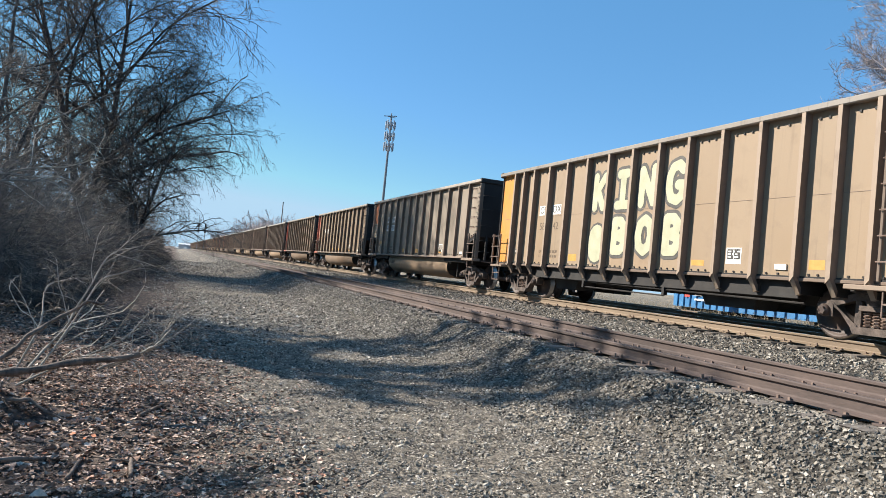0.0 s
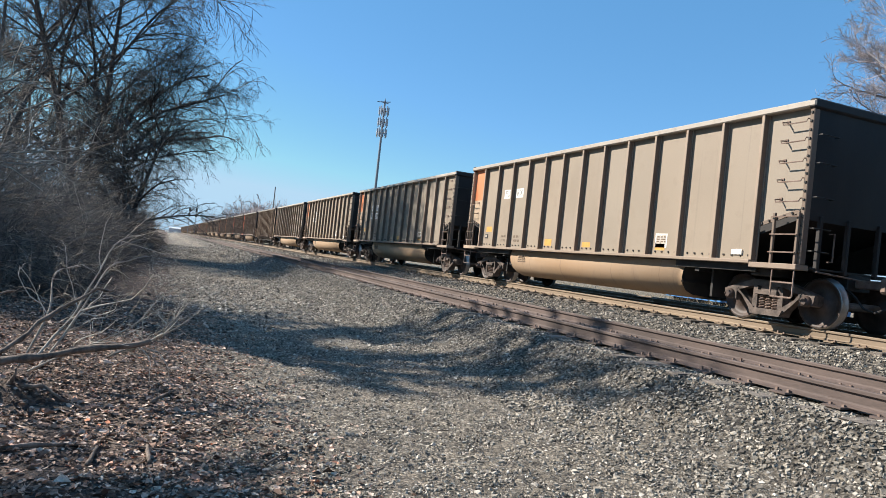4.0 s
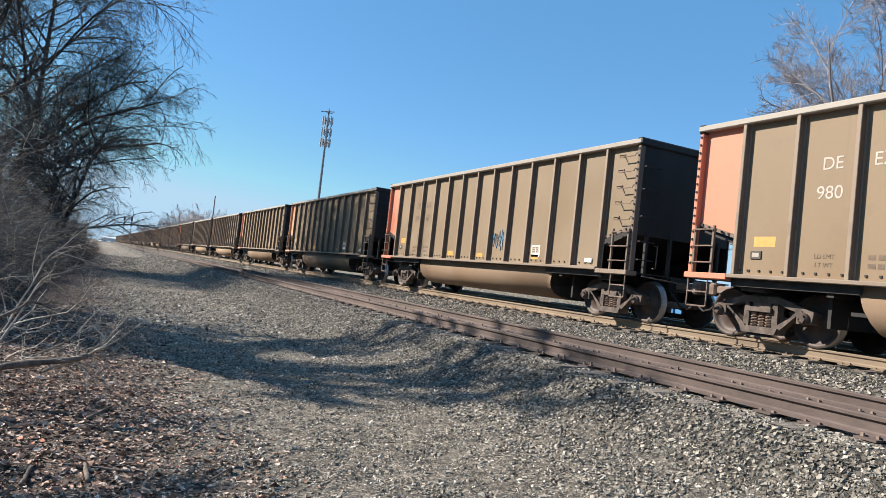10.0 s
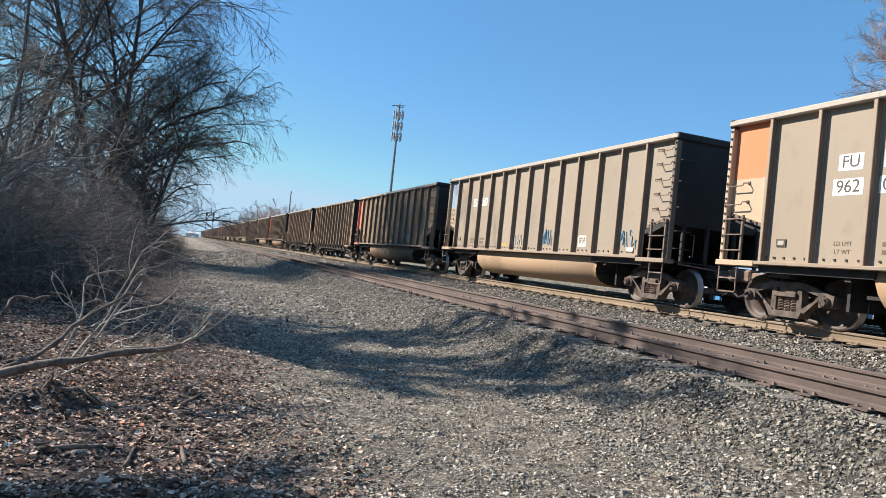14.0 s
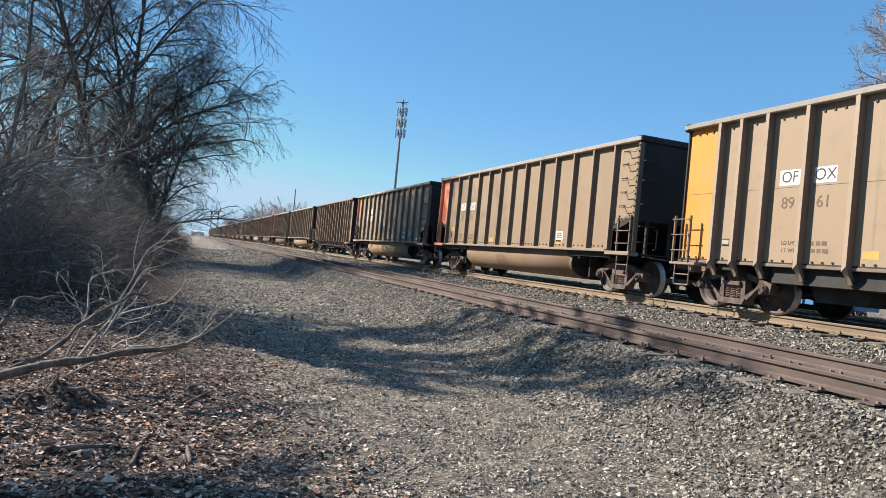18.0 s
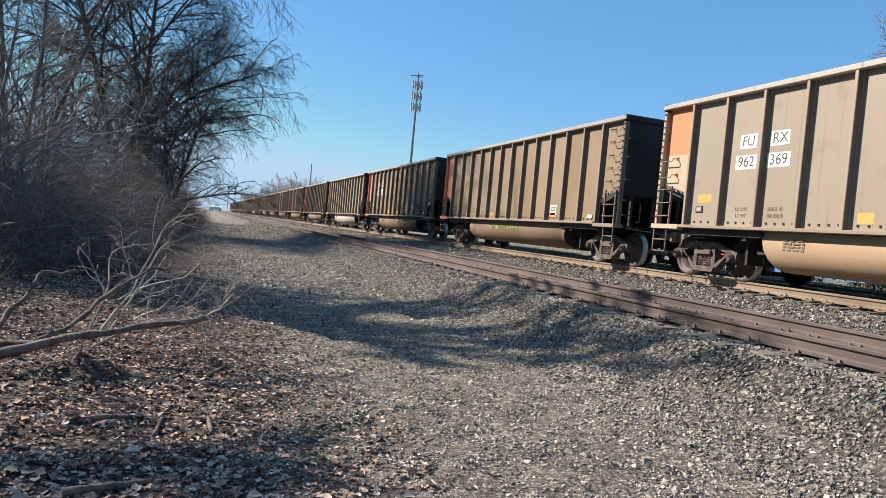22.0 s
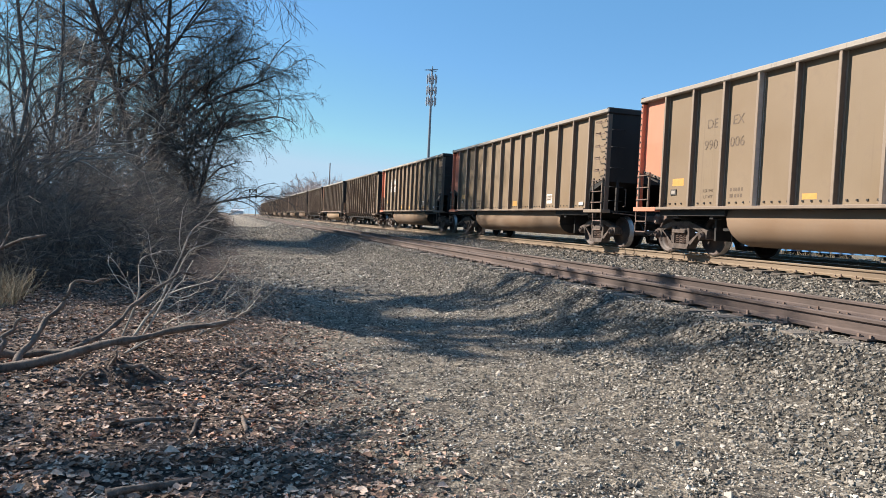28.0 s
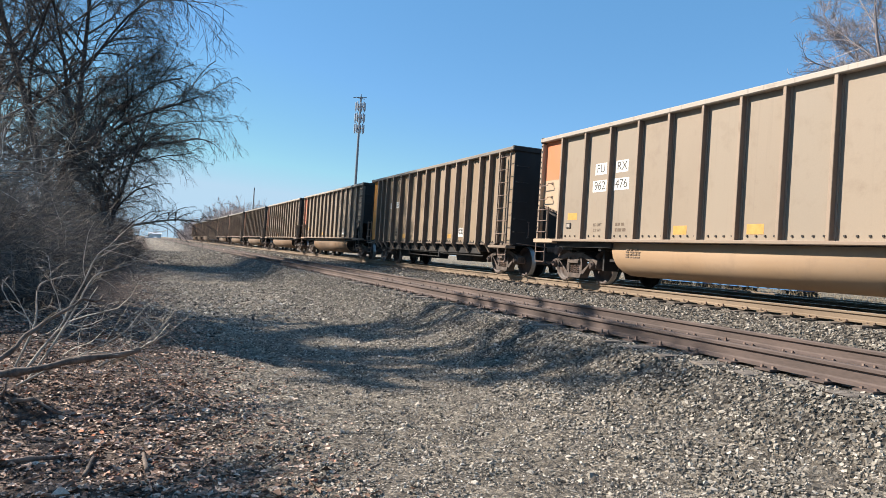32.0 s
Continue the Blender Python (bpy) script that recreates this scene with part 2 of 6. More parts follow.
PAINT = car_paint("dusty_car_paint", (0.268, 0.204, 0.143), (0.15, 0.102, 0.07))
END_PAINT = car_paint("end_panel_paint", (1.0, 1.0, 1.0), (0.27, 0.155, 0.10), 0.5)
# side posts: dark sides and pale faces put sun and shade into the colour
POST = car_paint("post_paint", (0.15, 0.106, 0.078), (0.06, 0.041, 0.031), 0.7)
CHORD = car_paint("worn_chord_metal", (0.36, 0.315, 0.265), (0.14, 0.10, 0.075), 0.5, 1.6)
POST_FACE = car_paint("lit_dusty_post_face", (0.28, 0.208, 0.15), (0.12, 0.08, 0.058), 0.6, 1.4)
SILL = car_paint("grimy_sill_paint", (0.25, 0.185, 0.135), (0.09, 0.06, 0.042), 0.65)
# one near-black tone for underframes, hoses, bolts and other dark fittings
DARK = simple("near_black_steel", (0.010, 0.009, 0.009), (0.035, 0.03, 0.026), 3, 0.7)
# near black: the shade on the car ends is put into this colour
CAR_END = simple("shaded_end_sheet", (0.010, 0.009, 0.009), (0.028, 0.023, 0.021), 1.4, 0.75, stretch=(1, 1, 0.4))
IRON = simple("rusty_iron", (0.10, 0.06, 0.045), (0.26, 0.19, 0.15), 5, 0.75, vary=0.1)
WHEEL = simple("rusty_wheel", (0.022, 0.014, 0.011), (0.085, 0.054, 0.042), 4, 0.6)
TREAD = simple("worn_wheel_tread", (0.25, 0.235, 0.22), (0.42, 0.40, 0.38), 6, 0.4, 0.9)
CAST = simple("dusty_cast_frame", (0.03, 0.023, 0.019), (0.165, 0.125, 0.103), 5, 0.85, bumpy=0.4)
TUB = car_paint("dusty_tub_paint", (0.30, 0.22, 0.15), (0.17, 0.115, 0.08), 0.6)
WHITE = simple("stencil_white", (0.62, 0.60, 0.55), (0.8, 0.78, 0.74), 9, 0.7)
GHOST = simple("faded_pale_stencil", (0.36, 0.31, 0.26), (0.50, 0.45, 0.39), 9, 0.75)
WORN = simple("worn_brown_stencil", (0.09, 0.062, 0.042), (0.17, 0.12, 0.08), 9, 0.75)
BLACK = simple("stencil_black", (0.03, 0.028, 0.026), (0.09, 0.08, 0.07), 9, 0.75)
YELLOW = simple("faded_reflector_yellow", (0.46, 0.235, 0.05), (0.58, 0.33, 0.09), 7, 0.5)
RAIL_RUST = simple("rail_rust", (0.05, 0.036, 0.031), (0.135, 0.096, 0.081), 3, 0.8, stretch=(1, 0.2, 1))
RAIL_TAN = simple("dusty_rail", (0.15, 0.107, 0.07), (0.24, 0.178, 0.12), 3, 0.75, stretch=(1, 0.2, 1))
RAIL_TOP = simple("polished_rail_head", (0.45, 0.44, 0.43), (0.62, 0.6, 0.58), 3, 0.22, 0.95, stretch=(1, 0.1, 1), bumpy=0.03)
TIE = simple("weathered_tie_wood", (0.07, 0.055, 0.045), (0.21, 0.18, 0.15), 5, 0.9, stretch=(0.3, 3, 3), bumpy=0.5, vary=0.25)


def ground_material():
    m, nt, b = material("ground_gravel_and_litter", 0.95)
    pos = coords(nt)
    sep = node(nt, "ShaderNodeSeparateXYZ")
    link(nt, pos, sep.inputs[0])
    warp = noise_tex(nt, pos, 0.55, 5, 0.6)
    warp2 = noise_tex(nt, pos, 3.0, 4, 0.6)
    x = maths(nt, 'ADD', sep.outputs[0], maths(nt, 'ADD', maths(nt, 'MULTIPLY', maths(nt, 'SUBTRACT', warp, 0.5), 2.6), maths(nt, 'MULTIPLY', maths(nt, 'SUBTRACT', warp2, 0.5), 1.3)))
    # stones lie unevenly: their cells are pushed about by a noise
    push = node(nt, "ShaderNodeTexNoise")
    push.inputs["Scale"].default_value = 11.0
    push.inputs["Detail"].default_value = 3.0
    link(nt, pos, push.inputs["Vector"])
    moved = node(nt, "ShaderNodeVectorMath", op='MULTIPLY_ADD')
    link(nt, push.outputs["Color"], moved.inputs[0])
    moved.inputs[1].default_value = (0.11, 0.11, 0.11)
    link(nt, pos, moved.inputs[2])

    def stones(scale, tones):
        vo = node(nt, "ShaderNodeTexVoronoi")
        vo.inputs["Scale"].default_value = scale
        link(nt, moved.outputs[0], vo.inputs["Vector"])
        sp = node(nt, "ShaderNodeSeparateColor")
        link(nt, vo.outputs["Color"], sp.inputs[0])
        c = ramp(nt, sp.outputs[0], tones)
        gap = ramp(nt, vo.outputs["Distance"], [(0.3, (1, 1, 1)), (0.75, (0.22, 0.21, 0.20))])
        return mix(nt, 1.0, c, gap, 'MULTIPLY'), vo.outputs["Distance"]

    road1, rd = stones(31, [(0, (0.07, 0.06, 0.051)), (0.4, (0.26, 0.228, 0.188)), (0.8, (0.48, 0.425, 0.35)), (1, (0.80, 0.73, 0.62))])
    road3, rd3 = stones(58, [(0, (0.08, 0.069, 0.058)), (0.5, (0.30, 0.262, 0.216)), (1, (0.66, 0.59, 0.49))])
    grit = ramp(nt, noise_tex(nt, pos, 90, 3), [(0.3, (0.13, 0.113, 0.094)), (0.7, (0.40, 0.35, 0.288))])
    patch = noise_tex(nt, pos, 4.2, 6, 0.65)
    road = mix(nt, ramp(nt, patch, [(0.38, (0,) * 3), (0.62, (1,) * 3)]), mix(nt, 0.5, road3, grit), road1)
    # streaks of coarse and fine stone along the wheel ways
    tone = ramp(nt, noise_tex(nt, coords(nt, (1.2, 0.12, 1)), 1.1, 4), [(0.3, (0.84, 0.81, 0.78)), (0.7, (1.10, 1.08, 1.01))])
    road = mix(nt, 1.0, road, tone, 'MULTIPLY')
    clump = ramp(nt, noise_tex(nt, pos, 6.5, 8, 0.75), [(0.36, (0.45, 0.44, 0.43)), (0.5, (1.0, 1.0, 1.0)), (0.66, (1.45, 1.43, 1.40))])
    road = mix(nt, 1.0, road, clump, 'MULTIPLY')
    wash = ramp(nt, noise_tex(nt, pos, 1.5, 8, 0.72), [(0.34, (0.55, 0.54, 0.53)), (0.5, (1.0, 1.0, 1.0)), (0.68, (1.3, 1.29, 1.27))])
    road = mix(nt, 1.0, road, wash, 'MULTIPLY')
    bal, bd = stones(17, [(0, (0.05, 0.043, 0.036)), (0.45, (0.18, 0.158, 0.129)), (0.8, (0.31, 0.273, 0.224)), (1, (0.50, 0.45, 0.38))])
    lit, ld = stones(20, [(0, (0.03, 0.021, 0.016)), (0.4, (0.11, 0.07, 0.05)), (0.75, (0.26, 0.175, 0.13)), (1, (0.46, 0.345, 0.265))])
    soil = ramp(nt, noise_tex(nt, pos, 6, 5), [(0.3, (0.045, 0.032, 0.025)), (0.7, (0.15, 0.105, 0.08))])
    lit = mix(nt, ramp(nt, noise_tex(nt, pos, 1.7, 4), [(0.35, (0.1,) * 3), (0.6, (0.9,) * 3)]), soil, lit)
    to_road = ramp(nt, maths(nt, 'MULTIPLY', maths(nt, 'ADD', x, 0.2), 0.55, True), [(0.25, (0, 0, 0)), (0.75, (1, 1, 1))])
    to_bal = ramp(nt, maths(nt, 'MULTIPLY', maths(nt, 'SUBTRACT', x, 3.7), 0.7, True), [(0.3, (0, 0, 0)), (0.8, (1, 1, 1))])
    to_far = ramp(nt, maths(nt, 'MULTIPLY', maths(nt, 'SUBTRACT', x, 18.2), 0.5, True), [(0.2, (0, 0, 0)), (0.9, (1, 1, 1))])
    dry = ramp(nt, noise_tex(nt, pos, 2.2, 6, 0.65), [(0.3, (0.13, 0.105, 0.075)), (0.7, (0.33, 0.28, 0.20))])
    col = mix(nt, to_far, mix(nt, to_bal, mix(nt, to_road, lit, road), bal), dry)
    link(nt, col, b.inputs["Base Color"])
    h = maths(nt, 'ADD', maths(nt, 'MULTIPLY', rd, -0.8), maths(nt, 'MULTIPLY', maths(nt, 'MULTIPLY', bd, to_bal), -1.6))
    h = maths(nt, 'ADD', h, maths(nt, 'MULTIPLY', noise_tex(nt, pos, 14, 8, 0.7), 2.4))
    bump(nt, b, h, 1.0, 0.045)
    return m


GROUND = ground_material()


def stone_material(name, tones):
    m, nt, b = material(name, 0.92)
    g = node(nt, "ShaderNodeNewGeometry")
    c = ramp(nt, g.outputs["Random Per Island"], tones)
    f = noise_tex(nt, coords(nt), 70, 3)
    c = mix(nt, 1.0, c, ramp(nt, f, [(0.3, (0.75,) * 3), (0.7, (1.15,) * 3)]), 'MULTIPLY')
    link(nt, c, b.inputs["Base Color"])
    bump(nt, b, f, 0.3, 0.005)
    return m


STONE = stone_material("ballast_stone", [(0, (0.06, 0.052, 0.043)), (0.4, (0.17, 0.149, 0.121)), (0.8, (0.28, 0.248, 0.203)), (1, (0.46, 0.41, 0.345))])
CHIP = stone_material("road_chips", [(0, (0.04, 0.035, 0.03)), (0.4, (0.215, 0.188, 0.152)), (0.8, (0.40, 0.354, 0.292)), (1, (0.62, 0.56, 0.475))])
LEAF = stone_material("dead_leaf", [(0, (0.04, 0.027, 0.02)), (0.3, (0.22, 0.135, 0.095)), (0.65, (0.42, 0.285, 0.212)), (0.94, (0.66, 0.52, 0.42)), (1, (0.46, 0.16, 0.07))])


def bark_material(name, dark, light):
    m, nt, b = material(name, 0.9)
    f = noise_tex(nt, coords(nt, (1, 1, 0.3)), 9, 8, 0.7)
    g = node(nt, "ShaderNodeNewGeometry")
    col = mix(nt, 1.0, ramp(nt, f, [(0.3, dark), (0.7, light)]), ramp(nt, g.outputs["Random Per Island"], [(0, (0.5,) * 3), (0.7, (1.05,) * 3), (1, (1.9,) * 3)]), 'MULTIPLY')
    link(nt, col, b.inputs["Base Color"])
    bump(nt, b, f, 0.9, 0.03)
    return m


BARK = bark_material("bark_grey_brown", (0.045, 0.039, 0.036), (0.16, 0.14, 0.126))
TWIG = bark_material("brush_twigs", (0.10, 0.082, 0.068), (0.30, 0.252, 0.21))
STEM = bark_material("thicket_stem_bark", (0.045, 0.038, 0.033), (0.16, 0.134, 0.114))
PALE_TWIG = bark_material("bleached_branch", (0.20, 0.17, 0.14), (0.42, 0.37, 0.31))
LOG_BARK = bark_material("fallen_log_bark", (0.035, 0.027, 0.022), (0.25, 0.19, 0.15))
# paler than near bark: the haze of distance is put into the colour
FAR_BARK = bark_material("distant_twigs", (0.20, 0.168, 0.165), (0.37, 0.32, 0.315))
GRASS = stone_material("dry_grass", [(0, (0.20, 0.15, 0.085)), (0.6, (0.38, 0.30, 0.19)), (1, (0.55, 0.46, 0.32))])

# ---------------- ground ----------------
PX = [-900, -60, -12, -4, -1.6, -0.4, 0.8, 2.4, 4.0, 4.6, 5.0, 5.3, 6.0, 7.3, 8.0, 8.8, 9.7, 10.3, 11.0, 13.3, 14.0, 14.7, 17.4, 18.4, 20, 34, 70, 900]
PZ = [0.0, 0.0, 0.1, 0.16, 0.10, 0.04, 0.0, -0.03, 0.04, 0.19, 0.44, 0.622, 0.64, 0.64, 0.65, 0.69, 0.76, 0.825, 0.85, 0.85, 0.83, 0.85, 0.85, 0.78, 0.80, 0.80, 0.4, 0.0]


def ground_z(x, y):
    """Height of the ground, for arrays."""
    z = np.interp(x, PX, PZ)
    on_bank = np.clip((x - 2.6) / 1.2, 0, 1) * np.clip((19.0 - x) / 1.0, 0, 1)
    wob = 0.022 * np.sin(x * 2.1 + y * 0.7) * np.sin(y * 1.3 + x * 0.5 + 1.0) + 0.02 * np.sin(x * 5.3 - y * 3.1) * np.sin(y * 4.7 + 0.4)
    wob += 0.03 * np.sin(y * 0.23 + 1.7) * np.sin(x * 0.6 + 0.3) * np.clip((3.4 - x) / 1.5, 0, 1)
    near = np.clip((60 - np.abs(x)) / 30, 0, 1)
    hump = 0.21 * np.exp(-((x + 0.95) / 0.30) ** 2 - ((y - 6.5) / 0.24) ** 2) + 0.10 * np.exp(-((x + 1.7) / 0.5) ** 2 - ((y - 6.1) / 0.4) ** 2)
    return z + wob * (1 - 0.75 * on_bank) * near + hump


def spaced(lo, a, b, hi, step, grow=1.25):
    mid = list(np.arange(a, b + 1e-6, step))
    out, d, p = [], step, a
    while p > lo:
        d *= grow
        p = max(p - d, lo)
        out.append(p)
    up, d, p = [], step, mid[-1]
    while p < hi:
        d *= grow
        p = min(p + d, hi)
        up.append(p)
    return np.array(out[::-1] + mid + up)


def make_ground():
    gx, gy = spaced(-2500, -4, 15, 2500, 0.16), spaced(-300, 2, 34, 4200, 0.16, 1.13)
    X, Y = np.meshgrid(gx, gy, indexing="ij")
    rng = np.random.default_rng(3)
    Z = ground_z(X, Y)
    fine = (np.abs(X) < 16) & (Y < 40) & (Y > 0)
    Z = Z + rng.normal(0, 0.008, Z.shape) * fine
    n, m = X.shape
    V = np.stack((X, Y, Z), -1).reshape(-1, 3)
    i = (np.arange(n - 1)[:, None] * m + np.arange(m - 1)[None, :]).ravel()
    F = np.stack((i, i + m, i + m + 1, i + 1), -1)
    return tagged(new("ground", array_mesh("ground", V, F, GROUND, True)), "gravel track, leaf litter and ballast bank beside the railway", "ground", kind="structure")


ground = make_ground()


# ---------------- tracks ----------------
def rail_mesh(name, side_mat, top_mat, y0, y1):
    prof = [(-0.07, 0), (0.07, 0), (0.07, 0.012), (0.02, 0.03), (0.009, 0.045), (0.009, 0.125), (0.036, 0.14), (0.036, 0.168), (0.028, 0.178), (-0.028, 0.178), (-0.036, 0.168), (-0.036, 0.14), (-0.009, 0.125), (-0.009, 0.045), (-0.02, 0.03), (-0.07, 0.012)]
    ys = np.array([y0, 0, 20, 40, 80, 160, 320, y1])
    n, k = len(prof), len(ys)
    V = np.array([(x, y, z - 0.178) for y in ys for x, z in prof])
    F = [(a * n + j, a * n + (j + 1) % n, (a + 1) * n + (j + 1) % n, (a + 1) * n + j) for a in range(k - 1) for j in range(n)]
    me = array_mesh(name, V, F, side_mat)
    me.materials.append(top_mat)
    idx = np.array([1 if f % n == 8 else 0 for f in range(len(F))], np.int32)
    me.polygons.foreach_set("material_index", idx)
    return me


def make_track(name, cx, top, side_mat, top_mat, label, seed, gap):
    t = tagged(new(name), label, "railway track", kind="structure")
    t.location = (cx, 0, 0)
    rng = random.Random(seed)
    rm = rail_mesh("rail", side_mat, top_mat, -120, 760)
    for s in (-0.755, 0.755):
        r = part("rail", rm, side_mat, t)
        r.location = (s, 0, top)
    tops = top - 0.178 - 0.018
    meshes = []
    for k in range(5):
        bm = bmesh.new()
        box(bm, -1.3, 1.3, -0.115, 0.115, -0.17, 0, 0.015)
        for v in bm.verts:
            v.co += Vector((rng.uniform(-.02, .02), rng.uniform(-.012, .012), rng.uniform(-.012, .004)))
        meshes.append(mesh_of(bm, "tie"))
    bm_plate, bm_spike = bmesh.new(), bmesh.new()
    far = bmesh.new()
    y, count = -4.0, 0
    while y < 150:
        jit = rng.uniform(-0.05, 0.05)
        if count < (60 if cx > TX + 1 else 150):
            o = part("tie", meshes[rng.randrange(5)], TIE, t)
            o.location = (rng.uniform(-0.06, 0.06), y + jit, tops + rng.uniform(-0.012, 0.004))
            o.rotation_euler = (0, rng.uniform(-0.006, 0.006), rng.uniform(-0.02, 0.02))
        else:
            box(far, -1.3, 1.3, y - 0.115, y + 0.115, tops - 0.17, tops)
        if y < 60:
            for s in (-0.755, 0.755):
                box(bm_plate, s - 0.17, s + 0.17, y + jit - 0.095, y + jit + 0.095, tops, tops + 0.018)
                for sx, sy in ((-0.1, 0.06), (-0.085, -0.06), (0.1, -0.06), (0.085, 0.06)):
                    h = rng.choice((0.02, 0.03, 0.03, 0.05))
                    box(bm_spike, s + sx - 0.012, s + sx + 0.012, y + jit + sy - 0.012, y + jit + sy + 0.012, tops + 0.01, tops + 0.018 + h)
        y += gap * rng.uniform(0.96, 1.04)
        count += 1
    part("far_ties", far, TIE, t)["kind"] = "stuff"
    part("tie_plates", bm_plate, side_mat, t)["kind"] = "stuff"
    part("spikes", bm_spike, IRON, t)["kind"] = "stuff"
    return t


make_track("track_main", TX, RAIL, RAIL_TAN, RAIL_TOP, "main line of dusty tan rails on weathered wooden ties", 4, 0.53)
make_track("track_second", TX + 4.25, RAIL, RAIL_TAN, RAIL_TOP, "second main line of dusty rails beyond the train", 6, 0.53)
make_track("track_side", SX, SRAIL, RAIL_RUST, RAIL_RUST, "disused-looking side track of rusty brown rails on rotten ties", 5, 0.53)


# ---------------- scattered stones and leaves ----------------
def stones_mesh(name, pts, sizes, mat, seed, flat=0.7):
    """Small rough blocky stones, turned any way."""
    rng = np.random.default_rng(seed)
    base = np.array([(-1, -1, -1), (1, -1, -1), (1, 1, -1), (-1, 1, -1), (-1, -1, 1), (1, -1, 1), (1, 1, 1), (-1, 1, 1)], float) * 0.62
    faces = np.array([(4, 5, 6, 7), (0, 1, 5, 4), (1, 2, 6, 5), (2, 3, 7, 6), (3, 0, 4, 7)])
    n = len(pts)
    b = base[None] * rng.uniform(0.55, 1.2, (n, 8, 1)) + rng.normal(0, 0.13, (n, 8, 3))
    b *= rng.uniform(0.65, 1.3, (n, 1, 3)) * np.array((1, 1, flat))
    x, y, z = b[..., 0], b[..., 1], b[..., 2]
    for k in range(3):
        a = (rng.uniform(0, math.tau, n) if k == 1 else rng.normal(0, 0.45, n))[:, None]
        ca, sa = np.cos(a), np.sin(a)
        if k == 0:
            y, z = y * ca - z * sa, y * sa + z * ca
        elif k == 1:
            x, y = x * ca - y * sa, x * sa + y * ca
        else:
            x, z = x * ca - z * sa, x * sa + z * ca
    V = np.stack((x, y, z), -1) * sizes[:, None, None] + pts[:, None, :]
    F = faces[None] + (np.arange(n) * 8)[:, None, None]
    return array_mesh(name, V.reshape(-1, 3), F.reshape(-1, 4), mat)


def scatter(n, x0, x1, y0, y1, seed, power=1.0):
    """Points spread over a strip, thinning with distance."""
    rng = np.random.default_rng(seed)
    x = rng.uniform(x0, x1, n)
    y = y0 + (y1 - y0) * rng.uniform(0, 1, n) ** power
    return x, y, rng


def make_stones():
    xs, ys, zs, ss = [], [], [], []
    for n, x0, x1, y0, y1, p, lo, hi, seed in ((32000, 3.8, 5.7, 2.2, 34, 1.9, 0.010, 0.028, 11), (12000, 7.55, 10.7, 4, 40, 1.7, 0.016, 0.04, 12), (5500, 5.5, 7.8, 2.5, 30, 1.8, 0.012, 0.030, 13), (2200, 10.7, 13.6, 5, 34, 1.6, 0.018, 0.04, 14)):
        x, y, rng = scatter(n, x0, x1, y0, y1, seed, p)
        s = rng.uniform(lo, hi, n)
        z = ground_z(x, y) + s * 0.25
        rail = np.min(np.abs(x[:, None] - np.array((SX - .755, SX + .755, TX - .755, TX + .755))[None]), axis=1) > 0.1
        xs.append(x[rail]); ys.append(y[rail]); zs.append(z[rail]); ss.append(s[rail])
    P = np.stack((np.concatenate(xs), np.concatenate(ys), np.concatenate(zs)), -1)
    tagged(new("ballast_stones", stones_mesh("ballast_stones", P, np.concatenate(ss), STONE, 21)), "loose grey crushed stone ballast on the railway bank", "ballast", kind="stuff")
    x, y, rng = scatter(70000, -0.3, 4.9, 2.6, 26, 31, 2.0)
    keep = rng.uniform(0, 1, len(x)) < np.clip((x + 0.5) / 1.6, 0.15, 1)
    x, y = x[keep], y[keep]
    s = rng.uniform(0.005, 0.016, len(x)) * np.where(rng.uniform(0, 1, len(x)) < 0.08, 1.9, 1.0)
    s *= np.clip(y / 9, 1.0, 1.9)
    P = np.stack((x, y, ground_z(x, y) + s * 0.12), -1)
    xf, yf, rng = scatter(17000, -0.6, 10.3, 24, 85, 33, 1.7)
    off = np.min(np.abs(xf[:, None] - np.array((SX - .755, SX + .755))[None]), axis=1) > 0.12
    xf, yf = xf[off], yf[off]
    sf = rng.uniform(0.018, 0.04, len(xf)) * np.clip(yf / 28, 1, 2.4) * np.where(xf < 4, 0.85, 1.0)
    P = np.concatenate((P, np.stack((xf, yf, ground_z(xf, yf) + sf * 0.1), -1)))
    s = np.concatenate((s, sf))
    tagged(new("road_gravel", stones_mesh("road_gravel", P, s, CHIP, 22)), "pale crushed gravel of the trackside service road", "gravel", kind="stuff")


make_stones()


